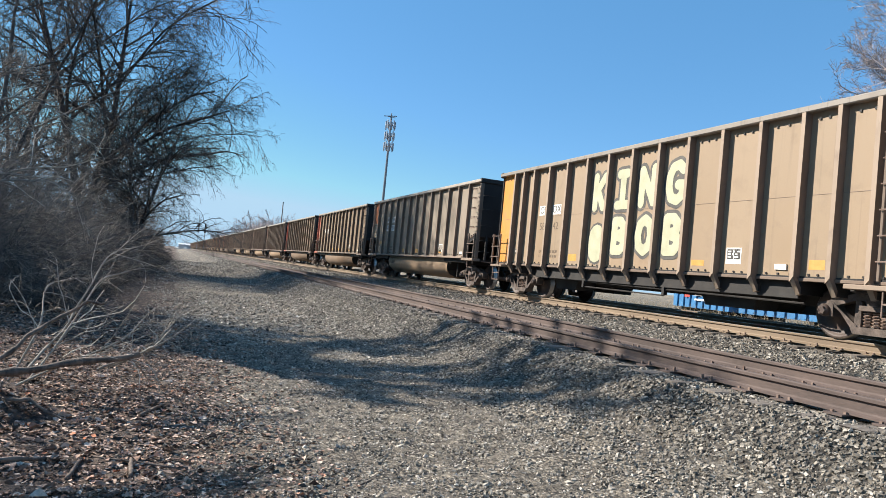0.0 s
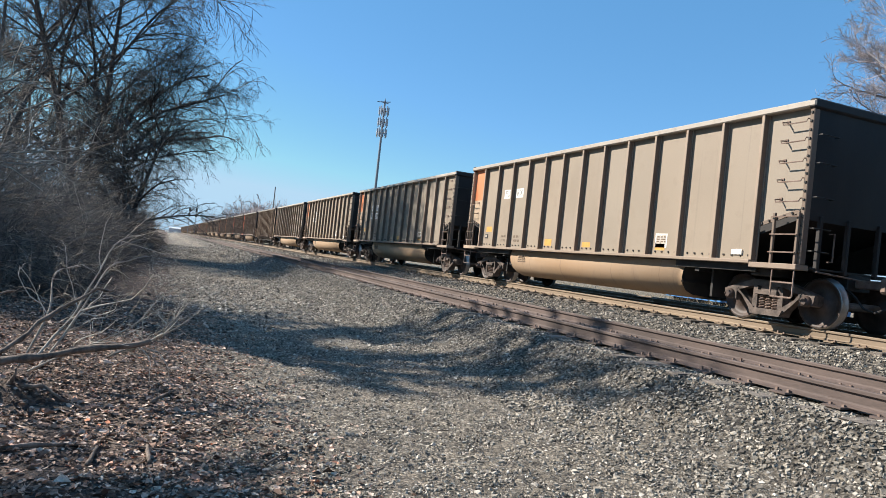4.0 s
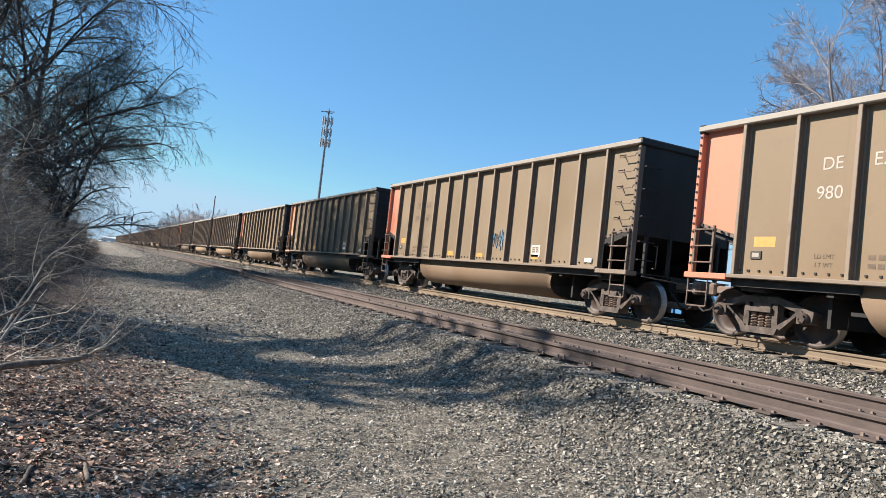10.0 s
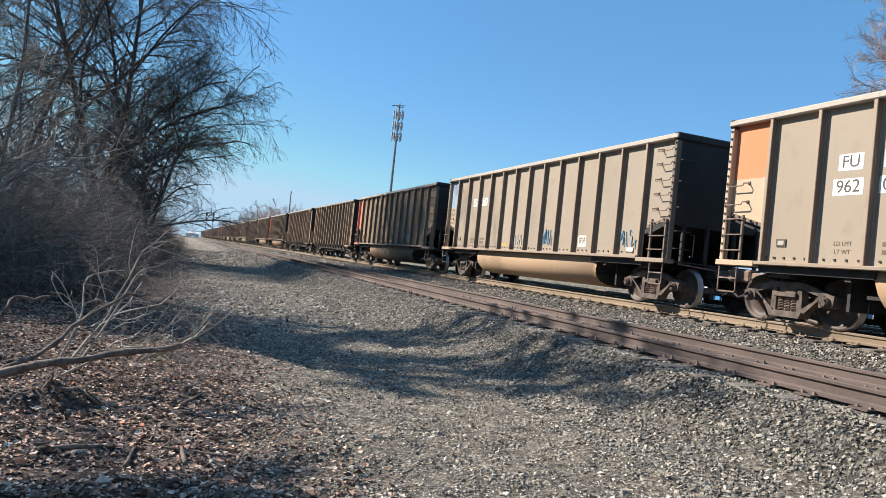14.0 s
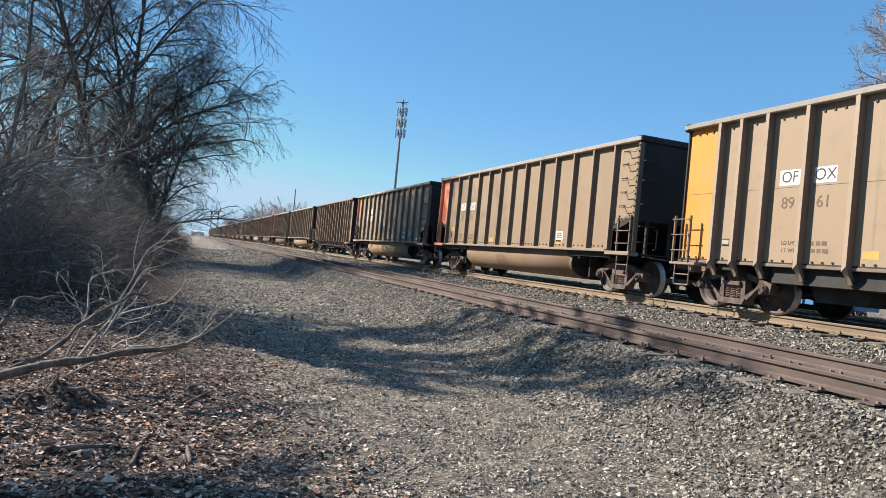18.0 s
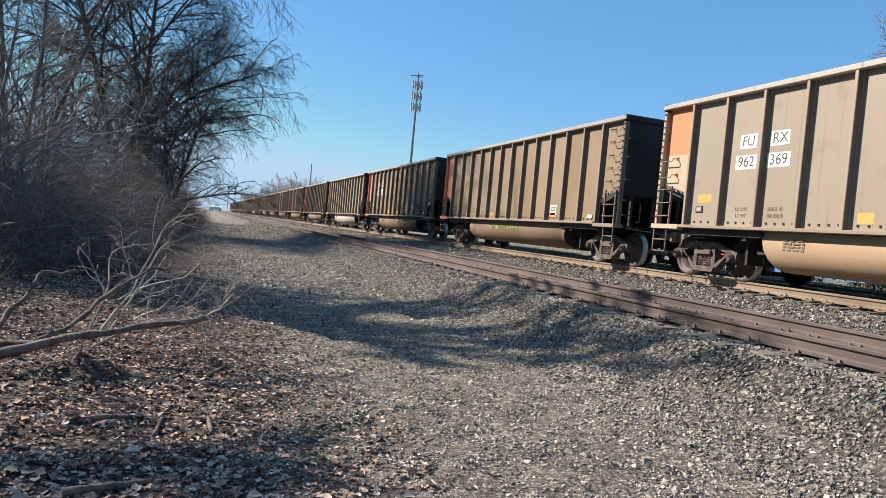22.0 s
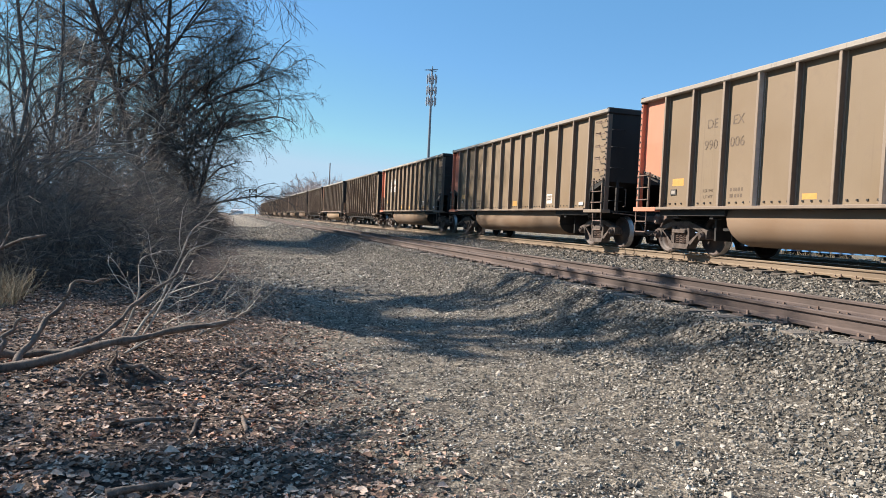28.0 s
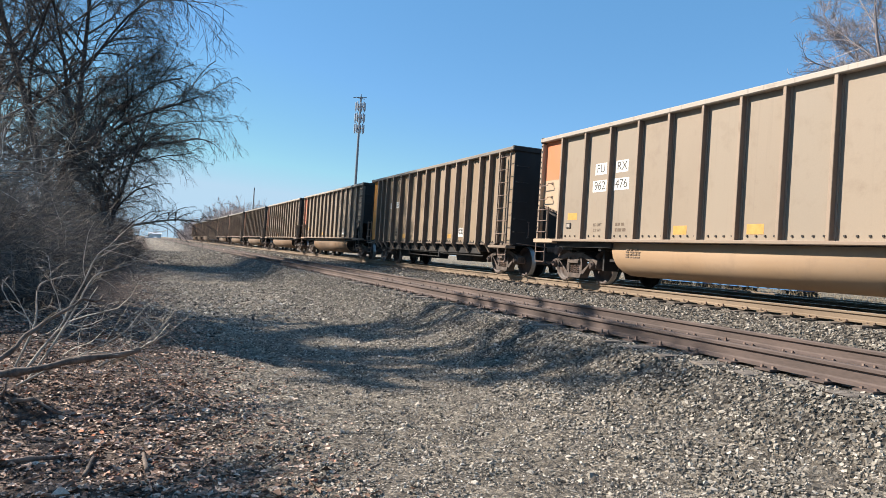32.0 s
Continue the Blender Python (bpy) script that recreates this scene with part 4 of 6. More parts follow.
def build_flat_car():
    car = tagged(new("gondola_car"), "tan steel gondola with deep side posts and a bright yellow end", "railway car", "cars of the coal train")
    L = 14.52
    edges = [0.02] + B_POSTS + [14.0]
    for k, (a, b) in enumerate(zip(edges, edges[1:])):
        part("end_panel" if k == 0 else "side_panel", panel_plate(a, b, 0.95, 0.95), END_PAINT if k == 0 else PAINT, car)
    part("side_panel", panel_plate(14.0, L - 0.03, 0.95, 0.95), PAINT, car)
    bm = bmesh.new()
    prism(bm, [(-0.042, 1.0), (-0.042, 3.905), (0.042, 3.905), (0.042, 0.90)][::-1], FACE - 0.165, FACE)
    # the foot bends in under the side
    a = [(-0.042, FACE - 0.165, 1.0), (0.042, FACE - 0.165, 0.95), (0.042, FACE + 0.02, 0.68), (-0.042, FACE + 0.02, 0.70)]
    b = [(y, x + 0.09, z) for y, x, z in a]
    va = [bm.verts.new((x, y, z)) for y, x, z in a]
    vb = [bm.verts.new((x, y, z)) for y, x, z in b]
    bm.faces.new(va)
    bm.faces.new(vb[::-1])
    for i in range(4):
        bm.faces.new((va[i], vb[i], vb[(i + 1) % 4], va[(i + 1) % 4]))
    bmesh.ops.recalc_face_normals(bm, faces=bm.faces)
    # outer faces paler, sides darker: light and shade painted on the post
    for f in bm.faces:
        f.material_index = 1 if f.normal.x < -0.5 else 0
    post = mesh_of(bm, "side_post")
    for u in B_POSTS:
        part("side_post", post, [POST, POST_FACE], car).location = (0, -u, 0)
    bm = bmesh.new()
    for s in (-1, 1):
        box(bm, s * 1.55, s * 1.40, -L - 0.03, 0.03, 3.90, 4.02, 0.02)
    part("top_chord", bm, CHORD, car, "worn silvery top rail")
    # beams across the ends, darkened by colour to match the shaded sheets
    for y in (-0.045, -L + 0.045):
        bm = bmesh.new()
        box(bm, -1.545, 1.545, y - 0.078, y + 0.078, 3.87, 4.045, 0.03)
        part("end_beam", bm, CAR_END, car)
    bm = bmesh.new()
    box(bm, FACE - 0.035, FACE + 0.05, -L, 0, 0.93, 0.99, 0.008)
    part("side_sill", bm, POST, car)
    bm = bmesh.new()
    for a, b in zip(edges, edges[1:]):
        box(bm, FACE - 0.006, FACE + 0.004, -b + 0.06, -a - 0.06, 2.442, 2.45)
    part("weld_seam", bm, SILL, car)
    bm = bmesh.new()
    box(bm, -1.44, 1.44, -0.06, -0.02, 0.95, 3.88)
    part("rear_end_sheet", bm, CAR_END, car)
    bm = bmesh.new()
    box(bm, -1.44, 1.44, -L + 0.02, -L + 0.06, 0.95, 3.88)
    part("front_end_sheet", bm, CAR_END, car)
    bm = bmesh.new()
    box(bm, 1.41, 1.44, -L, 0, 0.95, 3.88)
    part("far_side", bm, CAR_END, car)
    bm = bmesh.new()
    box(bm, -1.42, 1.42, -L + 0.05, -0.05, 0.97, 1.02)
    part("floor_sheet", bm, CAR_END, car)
    bm = bmesh.new()
    box(bm, 1.44, 1.57, -0.055, 0.055, 0.8, 3.86)
    far_post = mesh_of(bm, "side_post")
    for u in B_POSTS:
        part("far_side_post", far_post, POST, car).location = (0, -u, 0)
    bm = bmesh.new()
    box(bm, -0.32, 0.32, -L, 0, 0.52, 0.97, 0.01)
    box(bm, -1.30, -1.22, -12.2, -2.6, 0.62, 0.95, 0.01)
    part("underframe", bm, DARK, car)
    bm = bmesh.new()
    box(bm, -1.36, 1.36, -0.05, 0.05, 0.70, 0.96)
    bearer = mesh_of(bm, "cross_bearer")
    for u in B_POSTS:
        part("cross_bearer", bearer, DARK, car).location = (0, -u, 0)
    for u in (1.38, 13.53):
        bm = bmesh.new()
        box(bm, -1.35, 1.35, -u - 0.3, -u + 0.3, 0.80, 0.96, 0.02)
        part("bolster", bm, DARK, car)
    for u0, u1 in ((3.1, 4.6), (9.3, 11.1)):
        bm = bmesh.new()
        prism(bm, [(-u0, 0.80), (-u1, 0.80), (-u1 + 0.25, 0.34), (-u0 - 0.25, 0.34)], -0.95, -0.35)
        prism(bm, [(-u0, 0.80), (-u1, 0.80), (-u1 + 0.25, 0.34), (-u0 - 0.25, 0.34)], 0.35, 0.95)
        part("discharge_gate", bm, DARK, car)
    bm = bmesh.new()
    cyl(bm, (-0.6, -6.6, 0.7), (-0.6, -7.5, 0.7), 0.14, 12)
    cyl(bm, (-0.6, -7.6, 0.72), (-0.6, -7.9, 0.72), 0.1, 12)
    rod(bm, [(-1.25, -4.5, 0.62), (-1.25, -12.3, 0.55)], 0.02)
    box(bm, -1.3, -1.2, -8.6, -8.52, 0.45, 0.8)
    box(bm, -1.3, -1.2, -5.3, -5.22, 0.45, 0.8)
    rod(bm, [(-1.25, -5.26, 0.47), (-1.25, -8.56, 0.44)], 0.018)
    part("brake_gear", bm, DARK, car)
    part("bolts", bolts_mesh(B_POSTS[:], 1.03, (0.12, 14.0), True), DARK, car)["kind"] = "stuff"
    ladder(car, 13.88, 14.46, 0.98, 3.8, 7, -1.58)
    ladder(car, 0.02, 0.52, 0.92, 1.95, 3, -1.60)
    bm = bmesh.new()
    box(bm, -1.60, -1.25, -0.75, 0.08, 0.86, 0.92, 0.01)
    part("platform", bm, SILL, car)
    bm = bmesh.new()
    box(bm, -1.60, -1.25, -L, -13.3, 0.84, 0.92, 0.01)
    part("platform", bm, SILL, car)
    stirrup(car, 13.96, 14.46, 0.42, 0.86)
    stirrup(car, 0.08, 0.56, 0.42, 0.88)
    coupler(car, 0.0, 1)
    coupler(car, L, -1)
    end_gear(car, L, -1)
    add_truck(car, 1.42)
    add_truck(car, 13.53)
    return car


# ---------------- lettering ----------------
TEXTS = {}


def text_mesh(s, size, bold=0.0):
    key = (s, size, bold)
    if key not in TEXTS:
        cu = bpy.data.curves.new("lettering", 'FONT')
        cu.body, cu.size, cu.align_x, cu.align_y = s, size, 'CENTER', 'CENTER'
        cu.offset = bold
        cu.extrude = 0.001
        ob = bpy.data.objects.new("lettering", cu)
        scene.collection.objects.link(ob)
        dg = bpy.context.evaluated_depsgraph_get()
        me = bpy.data.meshes.new_from_object(ob.evaluated_get(dg))
        bpy.data.objects.remove(ob)
        me.materials.clear()
        TEXTS[key] = me
    return TEXTS[key].copy()


FLAT = Matrix(((0, 0, -1, 0), (-1, 0, 0, 0), (0, 1, 0, 0), (0, 0, 0, 1)))


def lettering(car, s, u, z, size, mat, bold=0.008, proud=0.004):
    o = part("lettering", text_mesh(s, size, bold), mat, car)
    o.matrix_basis = Matrix.Translation((FACE - proud, -u, z)) @ FLAT
    return o


def plate(car, u0, u1, z0, z1, mat, name="stencil_plate", proud=0.002):
    bm = bmesh.new()
    box(bm, FACE - proud, FACE + 0.001, -u1, -u0, z0, z1)
    return part(name, bm, mat, car)


def bars(car, u0, u1, z0, z1, n, mat, seed, proud=0.003):
    """Rows of small writing too worn to read."""
    rng = random.Random(seed)
    bm = bmesh.new()
    for r in range(n):
        zc = z1 - (z1 - z0) * (r + 0.5) / n
        h = (z1 - z0) / n * 0.28
        u = u0
        while u < u1 - 0.03:
            w = min(rng.uniform(0.05, 0.16), u1 - u)
            box(bm, FACE - proud, FACE, -u - w, -u, zc - h, zc + h)
            u += w + rng.uniform(0.025, 0.06)
    part("stencil_writing", bm, mat, car)["kind"] = "stuff"

# ---------------- the train ----------------
ORANGE, SALMON, RED, BLUE, YEL = (0.60, 0.17, 0.05, 1), (0.62, 0.19, 0.105, 1), (0.43, 0.115, 0.065, 1), (0.24, 0.34, 0.45, 1), (0.62, 0.24, 0.014, 1)
# car: kind, end colour, tone of the paint, mark left and right of a post, number left and right, style of the mark
CARS = {
    0: ("A", ORANGE, 1.0, "FU", "RX", "962", "311", "box"),
    1: ("B", YEL, 1.08, "OF", "OX", "58", "42", "mark"),
    2: ("A", ORANGE, 1.0, "FU", "RX", "962", "450", "box"),
    3: ("A", RED, 0.76, "SP", "SX", "65", "60", "mark"),
    4: ("A", RED, 0.76, "SP", "SX", "", "", "mark"),
    5: ("A", ORANGE, 0.98, "FU", "RX", "", "", "box"),
    6: ("A", ORANGE, 1.08, "FU", "RX", "962", "306", "box"),
    7: ("A", ORANGE, 1.05, "FU", "RX", "962", "026", "box"),
    8: ("A", BLUE, 1.08, "OF", "OX", "300", "632", "box"),
    9: ("B", YEL, 1.05, "OF", "OX", "53", "96", "mark"),
    10: ("A", SALMON, 0.90, "DE", "EX", "980", "", "ghost"),
    11: ("A", SALMON, 0.88, "DE", "EX", "990", "67", "bare"),
    12: ("A", (0.62, 0.30, 0.16, 1), 0.86, "DE", "EX", "", "", "bare"),
    13: ("A", (0.66, 0.30, 0.185, 1), 0.94, "DE", "EX", "990", "08", "bare"),
    14: ("A", ORANGE, 1.06, "FU", "RX", "962", "056", "box"),
    15: ("A", BLUE, 1.08, "OF", "OX", "", "", "box"),
    16: ("A", SALMON, 0.9, "DE", "EX", "", "", "ghost"),
    17: ("B", YEL, 1.05, "OF", "OX", "54", "49", "mark"),
    18: ("B", YEL, 1.06, "OF", "OX", "89", "61", "mark"),
    19: ("A", (0.80, 0.21, 0.10, 1), 0.92, "SP", "SX", "10", "11", "mark"),
    20: ("A", ORANGE, 1.05, "FU", "RX", "961", "917", "box"),
    21: ("B", YEL, 1.02, "OF", "OX", "53", "52", "mark"),
    22: ("A", ORANGE, 1.02, "FU", "RX", "962", "369", "box"),
    23: ("A", SALMON, 0.86, "DE", "EX", "990", "370", "bare"),
    24: ("A", SALMON, 0.90, "DE", "EX", "980", "294", "pale"),
    25: ("A", ORANGE, 0.94, "FU", "RX", "", "", "box"),
    26: ("A", SALMON, 0.88, "DE", "EX", "", "", "bare"),
    27: ("A", SALMON, 0.88, "DE", "EX", "980", "019", "pale"),
    28: ("A", SALMON, 0.86, "DE", "EX", "990", "006", "bare"),
    29: ("A", SALMON, 0.90, "DE", "EX", "990", "655", "bare"),
    30: ("A", SALMON, 0.92, "DE", "EX", "980", "161", "pale"),
    31: ("B", YEL, 0.9, "OF", "OX", "54", "33", "mark"),
    32: ("A", ORANGE, 1.08, "FU", "RX", "962", "476", "box"),
    33: ("B", YEL, 0.86, "OF", "OX", "54", "", "mark"),
    34: ("A", SALMON, 1.0, "", "", "", "", ""),
    39: ("B", YEL, 0.95, "", "", "", "", ""),
}
TUB_CAR, FLAT_CAR = build_tub_car(), build_flat_car()
TRAIN = []


def patch(car, u, z, w, h, seed):
    """A ragged patch of fresh white paint under a stencil."""
    rng = random.Random(seed * 7 + int(u * 10))
    bm = bmesh.new()
    edge = [(-1, -1), (-0.3, -1), (0.4, -1), (1, -1), (1, -0.1), (1, 1), (0.3, 1), (-0.4, 1), (-1, 1), (-1, 0.1)]
    vs = [bm.verts.new((FACE - 0.002, -u - a * w * rng.uniform(0.8, 1.15), z + b * h * rng.uniform(0.75, 1.2))) for a, b in edge]
    bm.faces.new(vs[::-1])
    part("paint_patch", bm, WHITE, car)


def dress(car, i, kind, mark, style):
    """Lettering, plates and stains of one car."""
    m1, m2, n1, n2 = mark
    rng = random.Random(100 + i)
    a, b = (2.50 if m1 == "SP" else 2.64, 3.66) if kind == "A" else (2.93, 3.71)
    zt, zn = (2.92, 2.49) if style in ("box", "plain") else (2.66, 2.20) if style == "mark" else (3.03, 2.55)
    if kind == "B":
        zt, zn = 2.63, 2.14
    if m1:
        for s, u in ((m1, a + (0.12 if kind == "A" else 0.0)), (m2, b - (0.06 if kind == "A" else 0.0))):
            if style == "pale":
                patch(car, u, zt, 0.30, 0.17, i)
            if style in ("box", "mark"):
                plate(car, u - 0.235, u + 0.235, zt - 0.145, zt + 0.145, WHITE)
            lettering(car, s, u, zt, 0.30, WORN if style == "bare" else GHOST if style == "ghost" else BLACK, 0.0)
        for s, u in ((n1, a + (0.10 if kind == "A" else 0.0)), (n2, b - (0.06 if kind == "A" else 0.0))):
            if s:
                if style == "pale":
                    patch(car, u, zn, 0.36, 0.18, i + 40)
                if style == "box":
                    plate(car, u - 0.29, u + 0.29, zn - 0.145, zn + 0.145, WHITE)
                lettering(car, s, u, zn, 0.31, BLACK if style in ("box", "pale") else GHOST if style == "ghost" else WORN, 0.0)
    lo = 1.22 if kind == "A" else 1.10
    # capacity figures and the consolidated stencil
    p = (A_POSTS if kind == "A" else B_POSTS)
    for s, z in (("LD LMT", lo + 0.29), ("LT WT", lo + 0.15)):
        lettering(car, s, a + 0.1, z, 0.105, WORN, 0.0)
    bars(car, b - 0.2, b + 0.2, lo + 0.09, lo + 0.36, 2, WORN, i)
    k = 9 if kind == "A" else 10
    u0 = p[k] + 0.22
    if rng.random() < 0.35 and kind == "B":
        plate(car, u0, u0 + 0.34, lo + 0.72, lo + 1.02, BLACK)
        bars(car, u0 + 0.04, u0 + 0.30, lo + 0.76, lo + 0.98, 3, WHITE, i + 50, 0.006)
    plate(car, u0 - 0.03, u0 + 0.37, lo + 0.10, lo + 0.42, WHITE)
    inner = BLACK if kind == "B" else GHOST
    plate(car, u0, u0 + 0.16, lo + 0.19, lo + 0.39, inner, proud=0.004)
    plate(car, u0 + 0.18, u0 + 0.34, lo + 0.19, lo + 0.39, inner, proud=0.004)
    bars(car, u0 + 0.02, u0 + 0.33, lo + 0.21, lo + 0.37, 3, WHITE if kind == "B" else WORN, i + 70, 0.006)
    if m1 == "FU":
        bars(car, 3.95, 4.45, 0.70, 0.94, 4, WORN, i + 90, 0.018)
    for q in ((4, 6, 9) if kind == "A" else (4, 9, 12)):
        if rng.random() < 0.7:
            w = rng.uniform(0.28, 0.42)
            u = p[q] + 0.2
            plate(car, u, u + w, lo + 0.04, lo + rng.uniform(0.14, 0.24), YELLOW, "reflector")
    plate(car, 1.30 if kind == "B" else 1.34, 1.56, lo + 0.22, lo + 0.36, BLACK, "access_cover", 0.02)
    plate(car, 1.34 if kind == "B" else 1.38, 1.52, lo + 0.25, lo + 0.33, CHORD, "cover_plate", 0.024)
    if kind == "A" and rng.random() < 0.7:
        plate(car, 1.38, 1.82, lo + 0.44, lo + 0.62, YELLOW, "reflector")
    if rng.random() < 0.7:
        u = p[11] + 0.45
        plate(car, u, u + 0.26, lo + 0.02, lo + 0.12, WHITE, "placard", 0.03)


def stroke(bm, pts, r, x):
    """Fat round-ended strokes through (u, z) points, painted on the side."""
    for k, ((u0, z0), (u1, z1)) in enumerate(zip(pts, pts[1:])):
        a = math.atan2(z1 - z0, u1 - u0)
        ring = [(u1 + r * math.cos(a + q), z1 + r * math.sin(a + q)) for q in np.linspace(-math.pi / 2, math.pi / 2, 7)]
        ring += [(u0 + r * math.cos(a + q), z0 + r * math.sin(a + q)) for q in np.linspace(math.pi / 2, 1.5 * math.pi, 7)]
        bm.faces.new([bm.verts.new((x - 0.0004 * k, -u, z)) for u, z in ring][::-1])


LETTERS = {
    "K": ([(.20, .06), (.20, .94)], [(.25, .46), (.78, .92)], [(.36, .54), (.74, .06)]),
    "I": ([(.5, .1), (.5, .9)], [(.28, .92), (.72, .92)], [(.2, .07), (.78, .07)]),
    "N": ([(.16, .06), (.16, .92)], [(.16, .92), (.78, .12)], [(.80, .08), (.80, .94)]),
    "G": ([(.80, .80), (.60, .93), (.32, .88), (.17, .66), (.15, .40), (.28, .13), (.56, .06), (.80, .18), (.84, .42), (.60, .44)],),
    "B": ([(.20, .08), (.20, .92)], [(.20, .92), (.55, .91), (.74, .76), (.66, .58), (.40, .52)], [(.40, .50), (.70, .44), (.80, .25), (.62, .09), (.20, .08)]),
    "O": ([(.5, .93), (.76, .80), (.84, .5), (.76, .2), (.5, .07), (.24, .2), (.16, .5), (.24, .8), (.5, .93)],),
}


def big_graffiti(car):
    dark, pale = simple("spray_black", (0.05, 0.047, 0.043), (0.13, 0.12, 0.105), 3, 0.7), simple("spray_cream", (0.36, 0.355, 0.235), (0.49, 0.48, 0.33), 3, 0.65)

    def letter(c, a, b, z0, z1, r, lift):
        w, h = b - a, z1 - z0
        lines = [[(a + w * p, z0 + h * q) for p, q in line] for line in LETTERS[c]]
        for name, mat, rr, x in (("graffiti_outline", dark, r + 0.08, FACE - lift), ("graffiti_letter", pale, r, FACE - lift - 0.008)):
            bm = bmesh.new()
            for k, line in enumerate(lines):
                stroke(bm, line, rr, x - 0.0022 * k)
            part(name, bm, mat, car)

    for k in range(5, 9):
        a, b = B_POSTS[k] + 0.16, B_POSTS[k + 1] - 0.13
        letter("KING"[k - 5], a, b, 2.52, 3.44, 0.115, 0.004)
        if k > 5:
            letter("BOB"[k - 6], a, b, 1.38, 2.24, 0.125, 0.004)
    a, b = B_POSTS[5] + 0.12, B_POSTS[6] - 0.1
    for name, mat, r, x in (("graffiti_outline", dark, 0.40, FACE - 0.004), ("graffiti_blob", pale, 0.34, FACE - 0.012)):
        bm = bmesh.new()
        stroke(bm, [((a + b) / 2, 1.46), ((a + b) / 2, 1.78)], r, x)
        part(name, bm, mat, car)


def scrawl(car, u0, u1, z0, z1, mat, seed, n=5):
    """A loose spray-painted tag."""
    rng = random.Random(seed)
    bm = bmesh.new()
    w = (u1 - u0) / n
    for k in range(n):
        x = FACE - 0.012
        pts = [(x, -(u0 + w * (k + rng.uniform(0.05, 0.95))), z0 + (z1 - z0) * rng.random()) for _ in range(5)]
        rod(bm, pts, 0.013, 4)
    part("graffiti_tag", bm, mat, car)


SPRAY_WHITE = simple("spray_white", (0.5, 0.48, 0.45), (0.68, 0.66, 0.63), 4, 0.7)
SPRAY_BLUE = simple("spray_blue", (0.10, 0.22, 0.34), (0.16, 0.30, 0.42), 4, 0.7)
SPRAY_GREEN = simple("spray_green", (0.35, 0.45, 0.10), (0.5, 0.6, 0.2), 4, 0.7)
SILVER = simple("bare_galvanised_post", (0.38, 0.37, 0.36), (0.55, 0.54, 0.52), 5, 0.45, 0.2)
SILVER_POSTS = {27: (3, 6), 28: (3, 6)}
LABELS = {"A": "tan weathered coal gondola with rounded belly and {} end panel", "B": "tan steel gondola with deep side posts and yellow end panel"}


def colour_word(c):
    return "orange" if c == ORANGE else "salmon" if c == SALMON else "dull red" if c == RED else "blue-grey" if c == BLUE else "faded orange"


